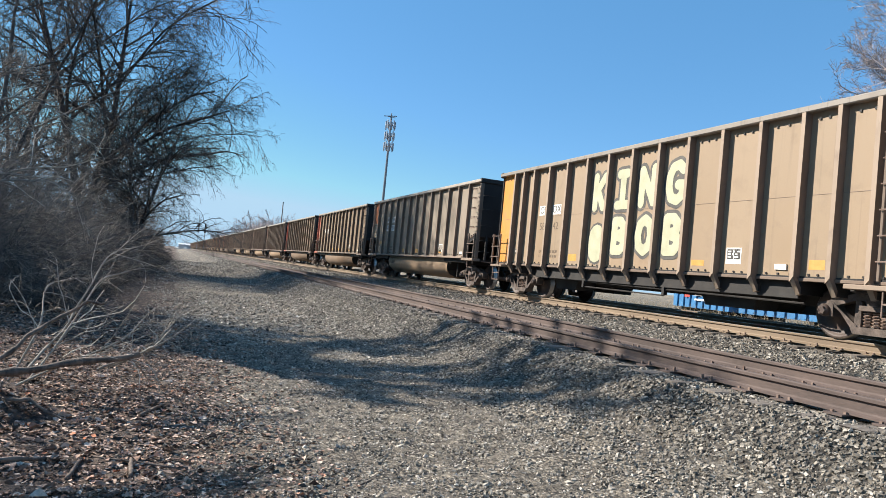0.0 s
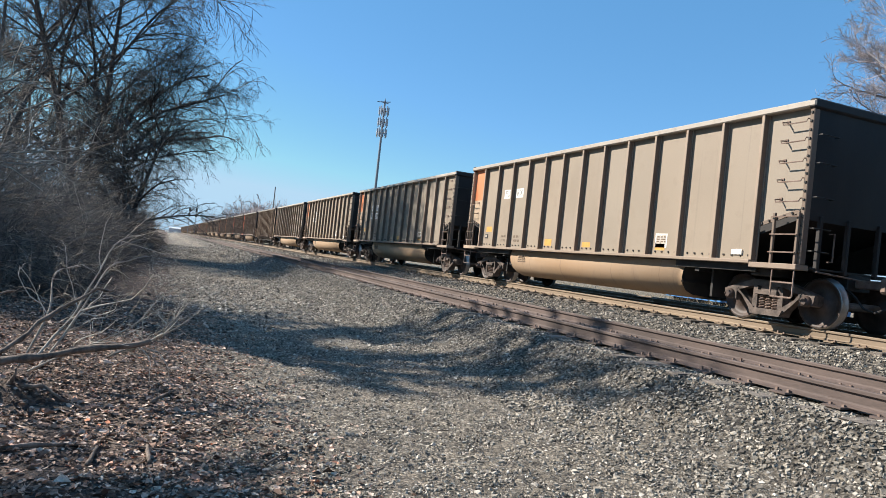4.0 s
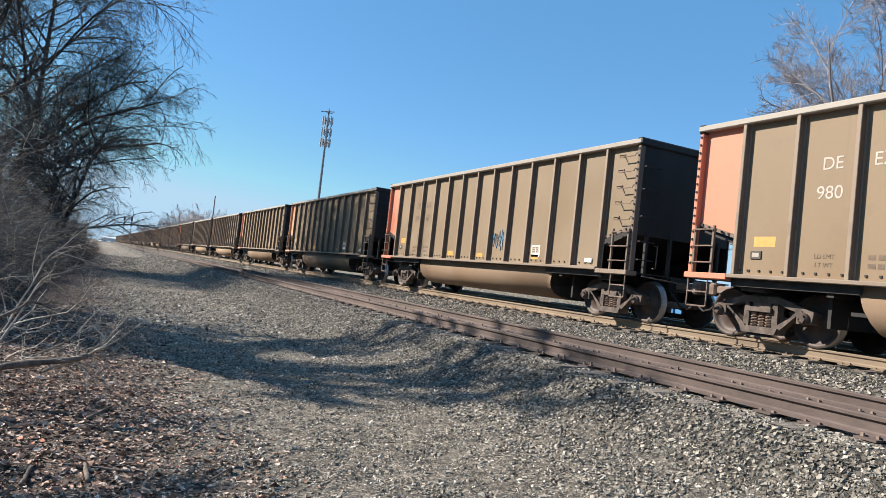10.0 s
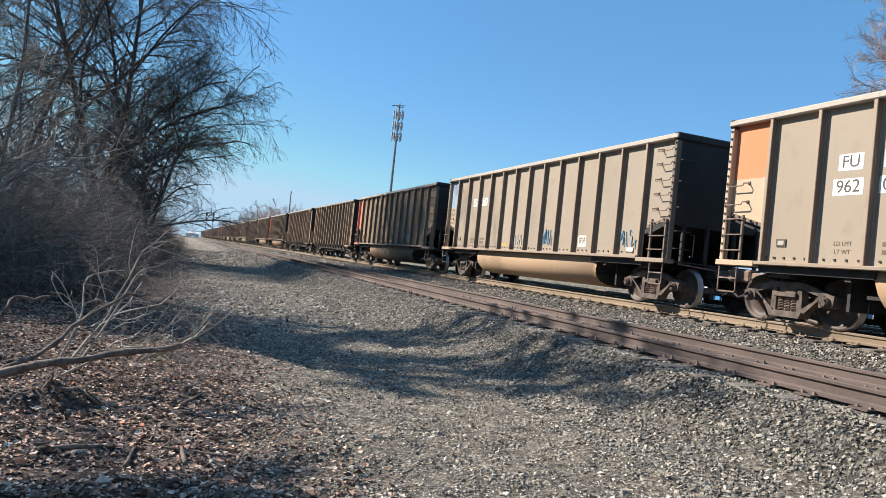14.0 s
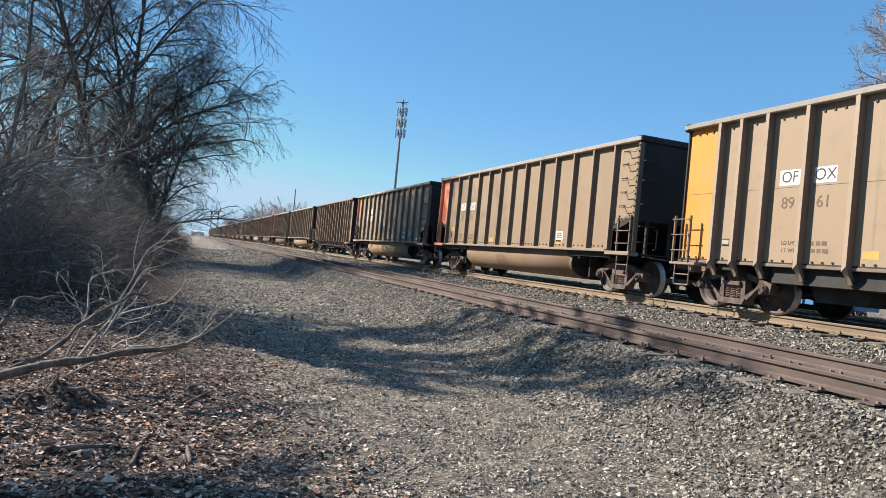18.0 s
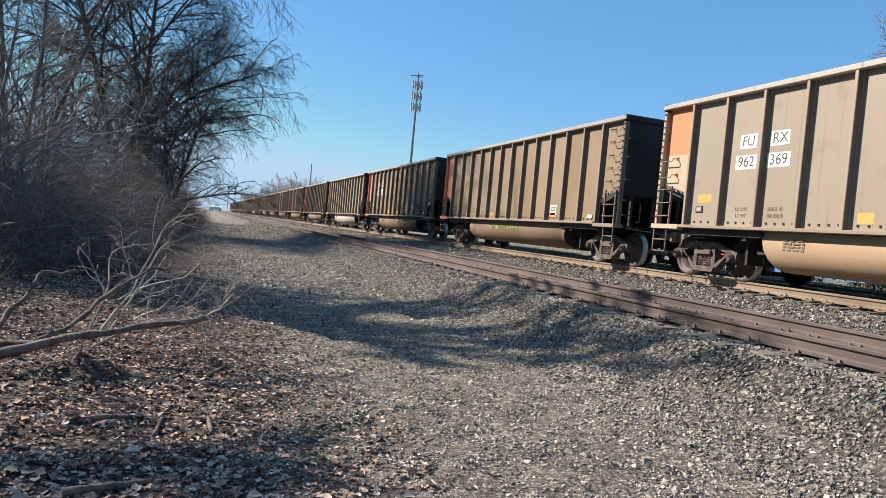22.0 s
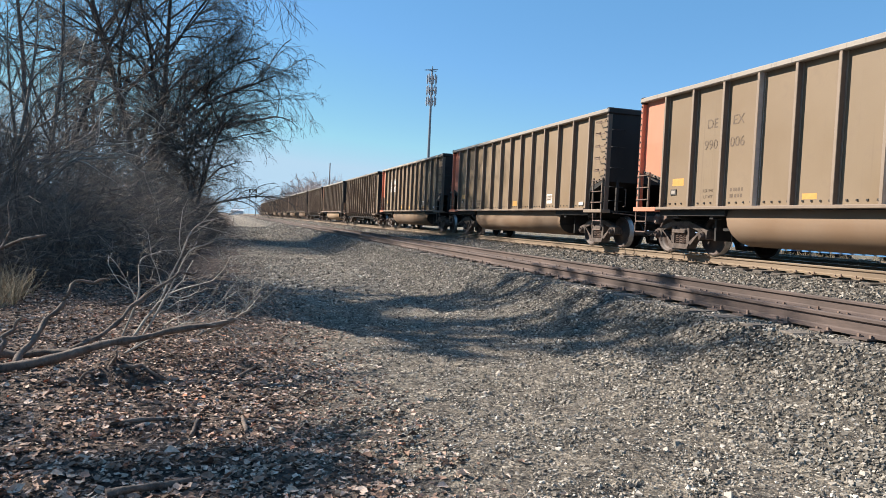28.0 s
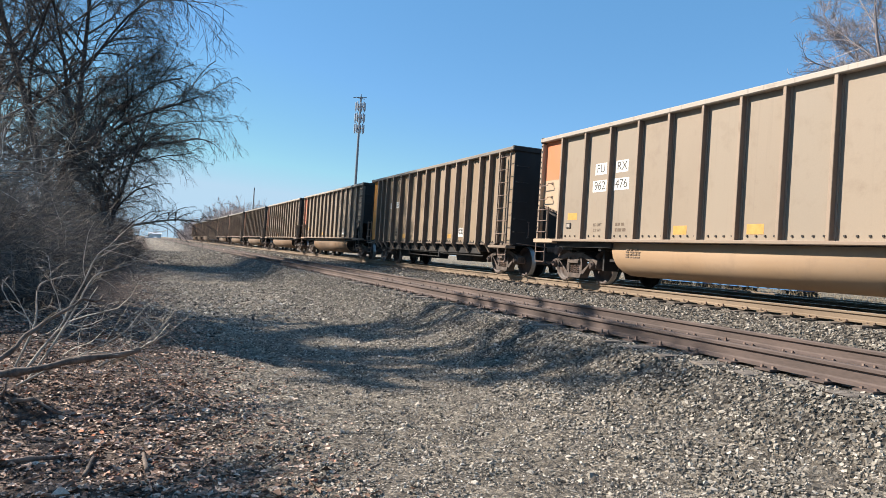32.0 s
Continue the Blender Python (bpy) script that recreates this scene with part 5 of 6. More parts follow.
def build_train():
    for i in range(0, LAST + 1):
        kind, end, tone, m1, m2, n1, n2, style = CARS.get(i, ("A", (ORANGE, SALMON, SALMON, RED)[i % 4], 0.86 + 0.05 * (i % 4), "", "", "", "", ""))
        car = copy_thing(TUB_CAR if kind == "A" else FLAT_CAR, pose(TX, i * CAR + train_s(0), RAIL))
        tagged(car, LABELS[kind].format(colour_word(end)))
        rng = random.Random(i)
        for o in car.children:
            base = o.name.split(".")[0]
            if base == "end_panel" or (base == "lower_end_panel" and m1 not in ("FU", "OF")):
                o.color = end
            elif base == "lower_end_panel":
                o.color = (0.42 * tone, 0.31 * tone, 0.205 * tone, 1)
            elif base in ("corner_post", "corner_platform") and o.data.materials[0] == END_PAINT:
                o.color = end if m1 in ("DE", "SP") else (0.42 * tone, 0.31 * tone, 0.215 * tone, 1)
            elif base in ("side_panel", "tub"):
                f = tone * rng.uniform(0.97, 1.03)
                w = rng.uniform(-0.02, 0.02)
                t3 = {"DE": (0.82, 0.72, 0.545), "SP": (0.98, 0.88, 0.72), "OF": (1.03, 0.96, 0.84) if kind == "B" else (0.94, 1.0, 1.08)}.get(m1, (0.93, 0.98, 1.03))
                o.color = (t3[0] * (f + w), t3[1] * f, t3[2] * (f - w), 1)
                if base == "tub":
                    o.color = (1.12 * f, 1.0 * f, 0.85 * f, 1) if m1 in ("FU", "OF") else (0.72 * f, 0.60 * f, 0.49 * f, 1)
                if base == "tub" and i == 25:
                    o.color = (1.5, 1.75, 2.2, 1)
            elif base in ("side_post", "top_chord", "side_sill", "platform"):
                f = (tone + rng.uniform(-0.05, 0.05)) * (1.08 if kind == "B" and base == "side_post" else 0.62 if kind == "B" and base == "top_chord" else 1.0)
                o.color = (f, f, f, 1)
        if m1 in ("DE", "SP"):
            for o in [o for o in car.children if o.name.startswith("rear_grab_iron")]:
                bpy.data.objects.remove(o)
        if style or i >= 33:
            dress(car, i, kind, (m1, m2, n1, n2), style)
        posts = sorted((o for o in car.children if o.name.startswith("side_post")), key=lambda o: -o.location.y)
        for k in SILVER_POSTS.get(i, ()):
            o = posts[k]
            o.data = o.data.copy()
            o.data.materials[0] = SILVER
            o["label"] = "bare silvery replacement post"
        if i == 1:
            big_graffiti(car)
        if i == 17:
            for k, (u0, u1) in enumerate(((4.8, 5.5), (5.75, 6.5), (6.75, 7.45), (7.75, 8.4), (8.7, 9.4))):
                scrawl(car, u0, u1, 1.45, 2.1, SPRAY_WHITE, k, 2)
        if i == 15:
            scrawl(car, 6.45, 7.1, 1.3, 1.7, SPRAY_WHITE, 3)
            scrawl(car, 8.4, 9.1, 1.3, 1.9, SPRAY_BLUE, 4, 6)
            scrawl(car, 12.5, 13.2, 1.3, 1.8, SPRAY_BLUE, 5, 6)
        if i == 23:
            scrawl(car, 5.6, 8.2, 0.76, 0.90, SPRAY_GREEN, 9, 14)
        if i == 11:
            scrawl(car, 8.4, 9.1, 1.4, 2.1, SPRAY_BLUE, 6, 7)
        if i in (20, 28, 24, 30):
            scrawl(car, 11.5, 12.3, 1.3, 1.75, SPRAY_WHITE if i in (20, 28) else BLACK, i, 6)
        TRAIN.append((i, car))
    for src in (TUB_CAR, FLAT_CAR):
        for o in list(src.children_recursive) + [src]:
            bpy.data.objects.remove(o)


build_train()

# ---------------- tower, poles, signals ----------------
STEEL = simple("galvanised_mast", (0.13, 0.14, 0.155), (0.22, 0.23, 0.25), 3, 0.5, 0.3)
ANTENNA = simple("antenna_panel_grey", (0.26, 0.29, 0.33), (0.42, 0.45, 0.50), 4, 0.5)


def polar(az, d):
    return d * math.sin(radians(az)), d * math.cos(radians(az))


def make_tower():
    d = 150.0
    x, y = polar(15.75, d)
    top = 1.6 + d * math.tan(radians(12.35))
    t = tagged(new("cell_tower"), "slim grey steel monopole with three tiers of antenna panels", "tower")
    t.location = (x, y, 0)
    bm = bmesh.new()
    cyl(bm, (0, 0, 0), (0, 0, top), 0.36, 12, 0.2)
    part("mast", bm, STEEL, t)
    for z in (top - 2.2, top - 4.6, top - 6.9):
        bm = bmesh.new()
        for k in range(3):
            a, b = k * math.tau / 3 + 0.3, (k + 1) * math.tau / 3 + 0.3
            bar(bm, (1.0 * math.cos(a), 1.0 * math.sin(a), z), (1.0 * math.cos(b), 1.0 * math.sin(b), z), 0.12)
            bar(bm, (0, 0, z), (1.0 * math.cos(a), 1.0 * math.sin(a), z), 0.12)
        ring = part("antenna_mount", bm, STEEL, t)
        for k in range(9):
            a = k * math.tau / 9 + 0.3
            b = bmesh.new()
            box(b, -0.09, 0.09, -0.13, 0.13, -0.85 - 0.2 * (k % 3 == 0), 0.8 + 0.15 * (k % 2), 0.03)
            p = part("antenna_panel", b, ANTENNA, ring)
            p.matrix_basis = Matrix.Translation((1.05 * math.cos(a), 1.05 * math.sin(a), z)) @ Matrix.Rotation(a, 4, 'Z')
    bm = bmesh.new()
    bar(bm, (-1.6, 0.3, top - 0.4), (1.2, -0.2, top - 0.1), 0.16)
    bar(bm, (0, 0, top - 0.6), (0, 0, top + 0.5), 0.14)
    bar(bm, (-1.2, -0.6, top - 0.5), (1.1, 0.6, top - 0.35), 0.12)
    part("top_frame", bm, STEEL, t)


make_tower()


def make_pole():
    d = 170.0
    x, y = polar(7.77, d)
    p = tagged(new("utility_pole"), "bare weathered wooden utility pole behind the train", "pole")
    p.location = (x, y, 0)
    bm = bmesh.new()
    cyl(bm, (0, 0, 0), (0.0, 0, 14.6), 0.17, 10, 0.12)
    part("pole_shaft", bm, simple("pole_wood", (0.16, 0.14, 0.13), (0.27, 0.25, 0.23), 3, 0.85), p)


make_pole()


def make_signal(az, d, name):
    x, y = polar(az, d)
    s = tagged(new("signal_mast"), "black railway signal with two three-lamp heads on a post", "railway signal", "signals over the line")
    s.location = (x, y, 0)
    zt = 1.6 + d * math.tan(radians(1.95))
    bm = bmesh.new()
    cyl(bm, (0, 0, 0), (0, 0, zt), 0.09, 8)
    part("post", bm, STEEL, s)
    for z in (zt - 0.6, zt - 2.3):
        bm = bmesh.new()
        box(bm, -0.27, 0.27, -0.35, -0.2, z - 0.58, z + 0.58, 0.08)
        h = part("signal_head", bm, DARK, s)
        for k in (-0.36, 0, 0.36):
            b = bmesh.new()
            cyl(b, (0, -0.35, z + k), (0, -0.6, z + k), 0.15, 10)
            part("hood", b, DARK, h)


make_signal(1.55, 230, "a")
make_signal(2.05, 230, "b")

# ---------------- trees ----------------
def tube_batch(name, P, R, material, sides=3):
    """Many tubes of equal length at once: P is n x k x 3, R is n x k."""
    n, k, _ = P.shape
    T = np.empty_like(P)
    T[:, 1:-1] = P[:, 2:] - P[:, :-2]
    T[:, 0], T[:, -1] = P[:, 1] - P[:, 0], P[:, -1] - P[:, -2]
    T /= np.linalg.norm(T, axis=2)[..., None] + 1e-9
    S = np.cross(T, np.array((0.37, 0.61, 0.2)))
    S /= np.linalg.norm(S, axis=2)[..., None] + 1e-9
    U = np.cross(T, S)
    a = np.arange(sides) * math.tau / sides
    ring = P[:, :, None, :] + R[:, :, None, None] * (S[:, :, None, :] * np.cos(a)[:, None] + U[:, :, None, :] * np.sin(a)[:, None])
    j = np.arange(sides)
    j2 = (j + 1) % sides
    seg = np.arange(k - 1)[:, None] * sides
    F = np.stack((seg + j, seg + j2, seg + sides + j2, seg + sides + j), -1).reshape(-1, 4)
    F = F[None] + (np.arange(n) * k * sides)[:, None, None]
    return array_mesh(name, ring.reshape(-1, 3), F.reshape(-1, 4), material)


def turn_from(rng, d, lo, hi):
    """Unit directions that leave d by lo to hi radians."""
    ref = rng.normal(size=d.shape)
    s = np.cross(d, ref)
    s /= np.linalg.norm(s, axis=1)[:, None] + 1e-9
    a = rng.uniform(lo, hi, len(d))[:, None]
    return d * np.cos(a) + s * np.sin(a)


def run_out(rng, p, d, length, k, wander, pull):
    """Grows polylines from p along d; pull bends them (n x 3 or 3)."""
    P = np.empty((len(p), k, 3))
    P[:, 0] = p
    step = (length / (k - 1))[:, None]
    for i in range(1, k):
        d = d + rng.normal(size=d.shape) * wander + pull * (i / k)
        d /= np.linalg.norm(d, axis=1)[:, None]
        P[:, i] = P[:, i - 1] + d * step
    return P


def offspring(rng, P, R, per, lo_f, lo_a, hi_a, ratio, k, wander, pull, rmin, even=0.0):
    """Children of polylines."""
    n, m, _ = P.shape
    idx = np.repeat(np.arange(n), per)
    f = np.tile((np.arange(per) + 0.5) / per, n) * (1 - lo_f) + lo_f + rng.uniform(-0.5, 0.5, n * per) * (1 - lo_f) / per
    f = np.clip(f, 0.05, 0.995) * (m - 1)
    i0 = f.astype(int)
    w = (f - i0)[:, None]
    p = P[idx, i0] * (1 - w) + P[idx, i0 + 1] * w
    d = P[idx, i0 + 1] - P[idx, i0]
    d /= np.linalg.norm(d, axis=1)[:, None] + 1e-9
    L = np.linalg.norm(P[:, 1:] - P[:, :-1], axis=2).sum(1)[idx]
    d = turn_from(rng, d, lo_a, hi_a)
    ln = L * ratio * rng.uniform(0.6 + 0.25 * even, 1.25 - 0.15 * even, n * per) * ((0.55 + 0.66 * np.sin(math.pi * (0.12 + 0.8 * f / (m - 1)))) if even else (1.15 - 0.5 * f / (m - 1)))
    Q = run_out(rng, p, d, ln, k, wander, pull)
    r0 = np.maximum((R[idx, i0] * (1 - w[:, 0]) + R[idx, i0 + 1] * w[:, 0]) * 0.6, rmin)
    RR = r0[:, None] * np.linspace(1, 0.4, k)[None]
    return Q, np.maximum(RR, rmin * 0.7)


def trees_parts(seed, height, r0, trunks, limbs, droop, wide, rmin, per=(8, 6, 4), arch=0.10, even=0.0, low=0.16, long=1.0):
    """Polylines of one bare tree: trunks and limbs, then twigs."""
    rng = np.random.default_rng(seed)
    d = np.array([(lx, ly, 1.0) for lx, ly in trunks])
    d /= np.linalg.norm(d, axis=1)[:, None]
    n = len(d)
    P0 = run_out(rng, np.zeros((n, 3)) + np.stack((np.linspace(-.2, .2, n) * (n > 1), np.zeros(n), np.full(n, -0.1)), -1), d, np.full(n, height) * rng.uniform(0.85, 1.0, n), 9, 0.05, np.array((0, 0, 0.05)))
    R0 = r0 * np.linspace(1, 0.16, 9)[None] * np.ones((n, 1))
    P1, R1 = offspring(rng, P0, R0, limbs, low, 0.6, 1.15, wide, 8, 0.08, np.array((0, 0, arch)), rmin * 2.5, even)
    P2, R2 = offspring(rng, P1, R1, per[0], 0.15, 0.35, 0.9, 0.42 * long ** 0.5, 7, 0.12, np.array((0, 0, -droop)), rmin * 1.7)
    P3, R3 = offspring(rng, P2, R2, per[1], 0.1, 0.35, 1.05, 0.5 * long, 5, 0.14, np.array((0, 0, -droop * 1.6)), rmin * 1.2)
    P4, R4 = offspring(rng, P3, R3, per[2], 0.1, 0.3, 1.05, 0.55 * long, 4 if long > 1 else 3, 0.16, np.array((0, 0, -droop * 1.8)), rmin)
    return (P0, R0), (P1, R1), (P2, R2), (P3, R3), (P4, R4)


def joined(name, meshes):
    """One mesh out of several."""
    V, F, base = [], [], 0
    for me in meshes:
        v = np.empty(len(me.vertices) * 3, np.float32)
        me.vertices.foreach_get("co", v)
        f = np.empty(len(me.loops), np.int32)
        me.loops.foreach_get("vertex_index", f)
        V.append(v.reshape(-1, 3))
        F.append(f.reshape(-1, 4) + base)
        base += len(me.vertices)
    mat = meshes[0].materials[0]
    for me in meshes:
        bpy.data.meshes.remove(me)
    return array_mesh(name, np.concatenate(V), np.concatenate(F), mat, True)


def tree(name, label, seed, height, r0, trunks, limbs, droop, wide, rmin, bark, per=(8, 6, 4), group="trees beside the track", arch=0.10, even=0.0, low=0.16, long=1.0):
    lv = trees_parts(seed, height, r0, trunks, limbs, droop, wide, rmin, per, arch, even, low, long)
    t = tagged(new(name), label, "tree", group)
    part("trunk", joined("trunk", [tube_batch("trunk", *lv[0], bark, 9), tube_batch("trunk", *lv[1], bark, 6)]), bark, t)
    part("crown", joined("crown", [tube_batch("crown", *lv[k], bark, 4 if k == 2 else 3) for k in (2, 3, 4)]), bark, t)["kind"] = "stuff"
    return t


def put(t, x, y, turn=0.0, size=1.0):
    m = Matrix.Translation((x, y, float(ground_z(np.array(x), np.array(y))))) @ Matrix.Rotation(radians(turn), 4, 'Z') @ Matrix.Scale(size, 4)
    t.matrix_basis = m
    return t


def again(t, x, y, turn, size):
    c = copy_thing(t, Matrix())
    return put(c, x, y, turn, size)


hero = put(tree("bare_tree", "large bare tree with dark arching branches drooping over the road", 5, 18.6, 0.27, [(0.13, 0.0), (-0.15, 0.1)], 18, 0.24, 0.44, 0.011, BARK, (14, 6, 4), arch=-0.105, even=1.0, low=0.12, long=1.15), -4.9, 44.5, 0)
# unseen trees added only to cast shade on the road and litter
screen = put(tree("bare_tree", "unseen bare tree with a dense high crown that shades the road", 17, 14.6, 0.20, [(0.0, 0.0), (0.09, -0.07), (-0.09, 0.06)], 12, 0.0, 0.17, 0.021, BARK, (7, 6, 4), arch=0.12, low=0.5), -10.1, 20.4, 0)
again(screen, -12.6, 22.3, 120, 1.12)
again(screen, -15.3, 13.9, 70, 0.98)
again(screen, -15.2, 24.3, 200, 1.25)
again(hero, -2.0, 43.5, 165, 0.58)
tall = put(tree("bare_tree", "tall bare tree with several upright grey trunks", 8, 18.0, 0.17, [(0.05, 0.02), (-0.12, 0.06), (0.16, -0.08)], 7, 0.05, 0.36, 0.011, BARK, (6, 5, 3)), -9.0, 40.0, 30)
slim = put(tree("bare_tree", "slender bare tree with a fine twiggy crown", 12, 13.0, 0.15, [(0.0, 0.0), (0.2, 0.05)], 9, 0.03, 0.40, 0.012, TWIG, (5, 5, 4)), -8.0, 47.0, 10)
for x, y, a, s in ((-10.5, 56, 150, 1.05),):
    again(tall, x, y, a, s)
for x, y, a, s in ((-5.6, 19.0, 40, 0.52), (-4.9, 20.8, 250, 0.5), (-4.8, 40, 90, 0.6), (-5.2, 60, 60, 0.85), (-4.0, 70, 10, 0.7)):
    again(slim, x, y, a, s)
rng = random.Random(77)
row = put(tree("bare_tree", "bare roadside tree with a twiggy crown", 14, 13.0, 0.16, [(0.0, 0.0), (0.2, 0.05), (-0.15, 0.1)], 6, 0.02, 0.40, 0.02, STEM, (4, 4, 3)), -5.5, 78.0, 10, 0.7)
for k in range(10):
    y = 86 + k * 22 + rng.uniform(-4, 4)
    again(row, -4.8 - rng.uniform(0, 2.5) - 0.006 * y, y, rng.uniform(0, 360), rng.uniform(0.5, 0.75))

right_tree = put(tree("bare_tree", "pale bare tree with a dense fine crown behind the train", 21, 14.8, 0.19, [(0.05, 0.0), (0.28, 0.1), (-0.33, 0.0), (-0.05, 0.25), (-0.1, -0.26)], 14, 0.0, 0.40, 0.0085, FAR_BARK, (10, 6, 5), "trees across the line", arch=0.05, low=0.2, long=1.15), 32.8, 21.0, 0, 1.0)
far_tree = put(tree("bare_tree", "hazy bare tree far behind the train", 31, 16.0, 0.3, [(0.0, 0.0), (0.2, 0.1), (-0.22, 0.0)], 7, 0.0, 0.42, 0.04, FAR_BARK, (5, 5, 3), "trees across the line"), 30, 300, 0, 1.0)
for k in range(8):
    y = rng.uniform(230, 420)
    az = (3.9 + 9.0 * k / 7) + rng.uniform(-0.3, 0.3)
    again(far_tree, y * math.tan(radians(az)), y, rng.uniform(0, 360), rng.uniform(0.75, 1.1) * y / 300 * (0.62 if az < 4.2 else 1.0))
for k in range(3):
    again(far_tree, rng.uniform(-20, 9), rng.uniform(520, 640), rng.uniform(0, 360), rng.uniform(0.5, 0.8))



def far_woods(name, n, seed, place, label, mat, thick):
    """A hazy belt of upright twigs far off."""
    rng = np.random.default_rng(seed)
    x, y, h = place(rng, n)
    d = np.stack((rng.normal(0, 0.3, n), rng.normal(0, 0.3, n), np.ones(n)), -1)
    d /= np.linalg.norm(d, axis=1)[:, None]
    P = run_out(rng, np.stack((x, y, ground_z(x, y) - 0.1), -1), d, h, 5, 0.14, np.array((0, 0, 0.05)))
    R = (thick * y / 300)[:, None] * np.linspace(1, 0.5, 5)[None]
    Q, RQ = offspring(rng, P, R, 3, 0.3, 0.3, 0.9, 0.4, 3, 0.2, np.array((0, 0, 0.1)), thick * 0.5)
    tagged(new(name, joined(name, [tube_batch(name, P, R, mat, 3), tube_batch(name, Q, RQ, mat, 3)])), label, "woods", kind="stuff")


def belt_right(rng, n):
    y = rng.uniform(260, 420, n)
    az = rng.uniform(2.4, 14.0, n)
    lump = 0.75 + 0.25 * np.sin(az * 2.3) + 0.2 * np.sin(az * 5.9 + 1)
    return y * np.tan(np.radians(az)), y, (6.5 + 8.0 * np.clip((az - 3.2) / 2.2, 0, 1)) * lump * rng.uniform(0.5, 1.25, n) * y / 330


def belt_left(rng, n):
    y = 75 + 330 * rng.uniform(0, 1, n) ** 1.6
    return -4.2 - 0.004 * y - rng.exponential(3.0, n), y, rng.uniform(1.5, 5.5, n) * (0.7 + 0.4 * np.sin(y * 0.21))


far_woods("distant_woods", 5200, 91, belt_right, "hazy grey belt of leafless woods behind the train", FAR_BARK, 0.12)
far_woods("roadside_scrub", 2500, 92, belt_left, "brown leafless scrub along the far road edge", STEM, 0.05)


# ---------------- thicket along the road ----------------
def edge_x(y):
    return -1.75 + 0.022 * y


def make_thicket():
    rng = np.random.default_rng(51)
    n = 9500
    y = 11.0 + 62 * rng.uniform(0, 1, n) ** 1.7
    depth = rng.exponential(2.6, n)
    x = edge_x(y) - 0.1 - depth - np.clip((14.5 - y) * 1.0, 0, 4)
    h = np.clip(0.5 + depth * 0.92, 0.4, 5.6) * rng.uniform(0.45, 1.15, n)
    d = np.stack((rng.normal(0.10, 0.42, n), rng.normal(-0.08, 0.42, n), np.ones(n)), -1)
    d /= np.linalg.norm(d, axis=1)[:, None]
    p = np.stack((x, y, ground_z(x, y) - 0.03), -1)
    P = run_out(rng, p, d, h * 1.3, 6, 0.19, np.stack((rng.normal(0, 0.3, n), rng.normal(0, 0.3, n), -rng.uniform(0, 0.6, n)), -1))
    r = np.minimum(rng.uniform(0.004, 0.009, n) * rng.choice((1.0, 1.0, 1.7), n), 0.014) * np.clip(y / 17, 0.85, 2.0)
    R = r[:, None] * np.linspace(1, 0.4, 6)[None]
    tagged(new("thicket_stems", tube_batch("thicket_stems", P, R, STEM, 3)), "dense leafless thicket of brown stems along the road", "bushes", kind="stuff")
    Q, RQ = offspring(rng, P, R, 2, 0.25, 0.4, 1.2, 0.45, 3, 0.25, np.array((0.0, 0.0, -0.15)), 0.0045)
    tagged(new("thicket_twigs", tube_batch("thicket_twigs", Q, RQ, TWIG, 3)), "tangled fine twigs of the leafless thicket", "bushes", kind="stuff")


make_thicket()


def make_grass(name, n, x0, x1, y0, y1, h0, h1, seed, label):
    rng = np.random.default_rng(seed)
    x, y = rng.uniform(x0, x1, n), rng.uniform(y0, y1, n)
    d = np.stack((rng.normal(0, 0.35, n), rng.normal(0, 0.35, n), np.ones(n)), -1)
    d /= np.linalg.norm(d, axis=1)[:, None]
    P = run_out(rng, np.stack((x, y, ground_z(x, y) - 0.02), -1), d, rng.uniform(h0, h1, n), 4, 0.2, np.array((0, 0, -0.25)))
    R = rng.uniform(0.004, 0.008, n)[:, None] * np.linspace(1, 0.3, 4)[None]
    tagged(new(name, tube_batch(name, P, R, GRASS, 3)), label, "grass", kind="stuff")


make_grass("dry_grass", 3000, 14.3, 24, 5, 46, 0.15, 0.55, 61, "straw-coloured dry grass and weeds beyond the line")
make_grass("dry_grass_tuft", 380, -3.7, -2.8, 10.6, 11.8, 0.25, 0.65, 62, "tuft of dry straw-coloured grass at the thicket's edge")


# ---------------- fallen wood in the litter ----------------
def smooth_line(pts, r0, r1, seed, k=6, wob=0.034):
    rng = np.random.default_rng(seed)
    pts = np.array(pts, float)
    s = np.linspace(0, len(pts) - 1, (len(pts) - 1) * k + 1)
    P = np.stack([np.interp(s, np.arange(len(pts)), pts[:, c]) for c in range(3)], -1)
    P[1:-1] += rng.normal(0, wob, P[1:-1].shape)
    for _ in range(2):
        P[1:-1] = 0.25 * P[:-2] + 0.5 * P[1:-1] + 0.25 * P[2:]
    R = np.linspace(r0, r1, len(P)) * rng.uniform(0.76, 1.28, len(P))
    return P, R


def wood(name, label, lines, mat, sides=8, category="log"):
    t = tagged(new(name), label, category)
    for nm, P, R in lines:
        P = np.concatenate((P[:1] - (P[1] - P[0]) * 0.02, P, P[-1:] + (P[-1] - P[-2]) * 0.02))
        R = np.concatenate(((0.004,), R, (0.003,)))
        part(nm, tube_mesh(nm, [(P, R)], mat, sides), mat, t)
    return t


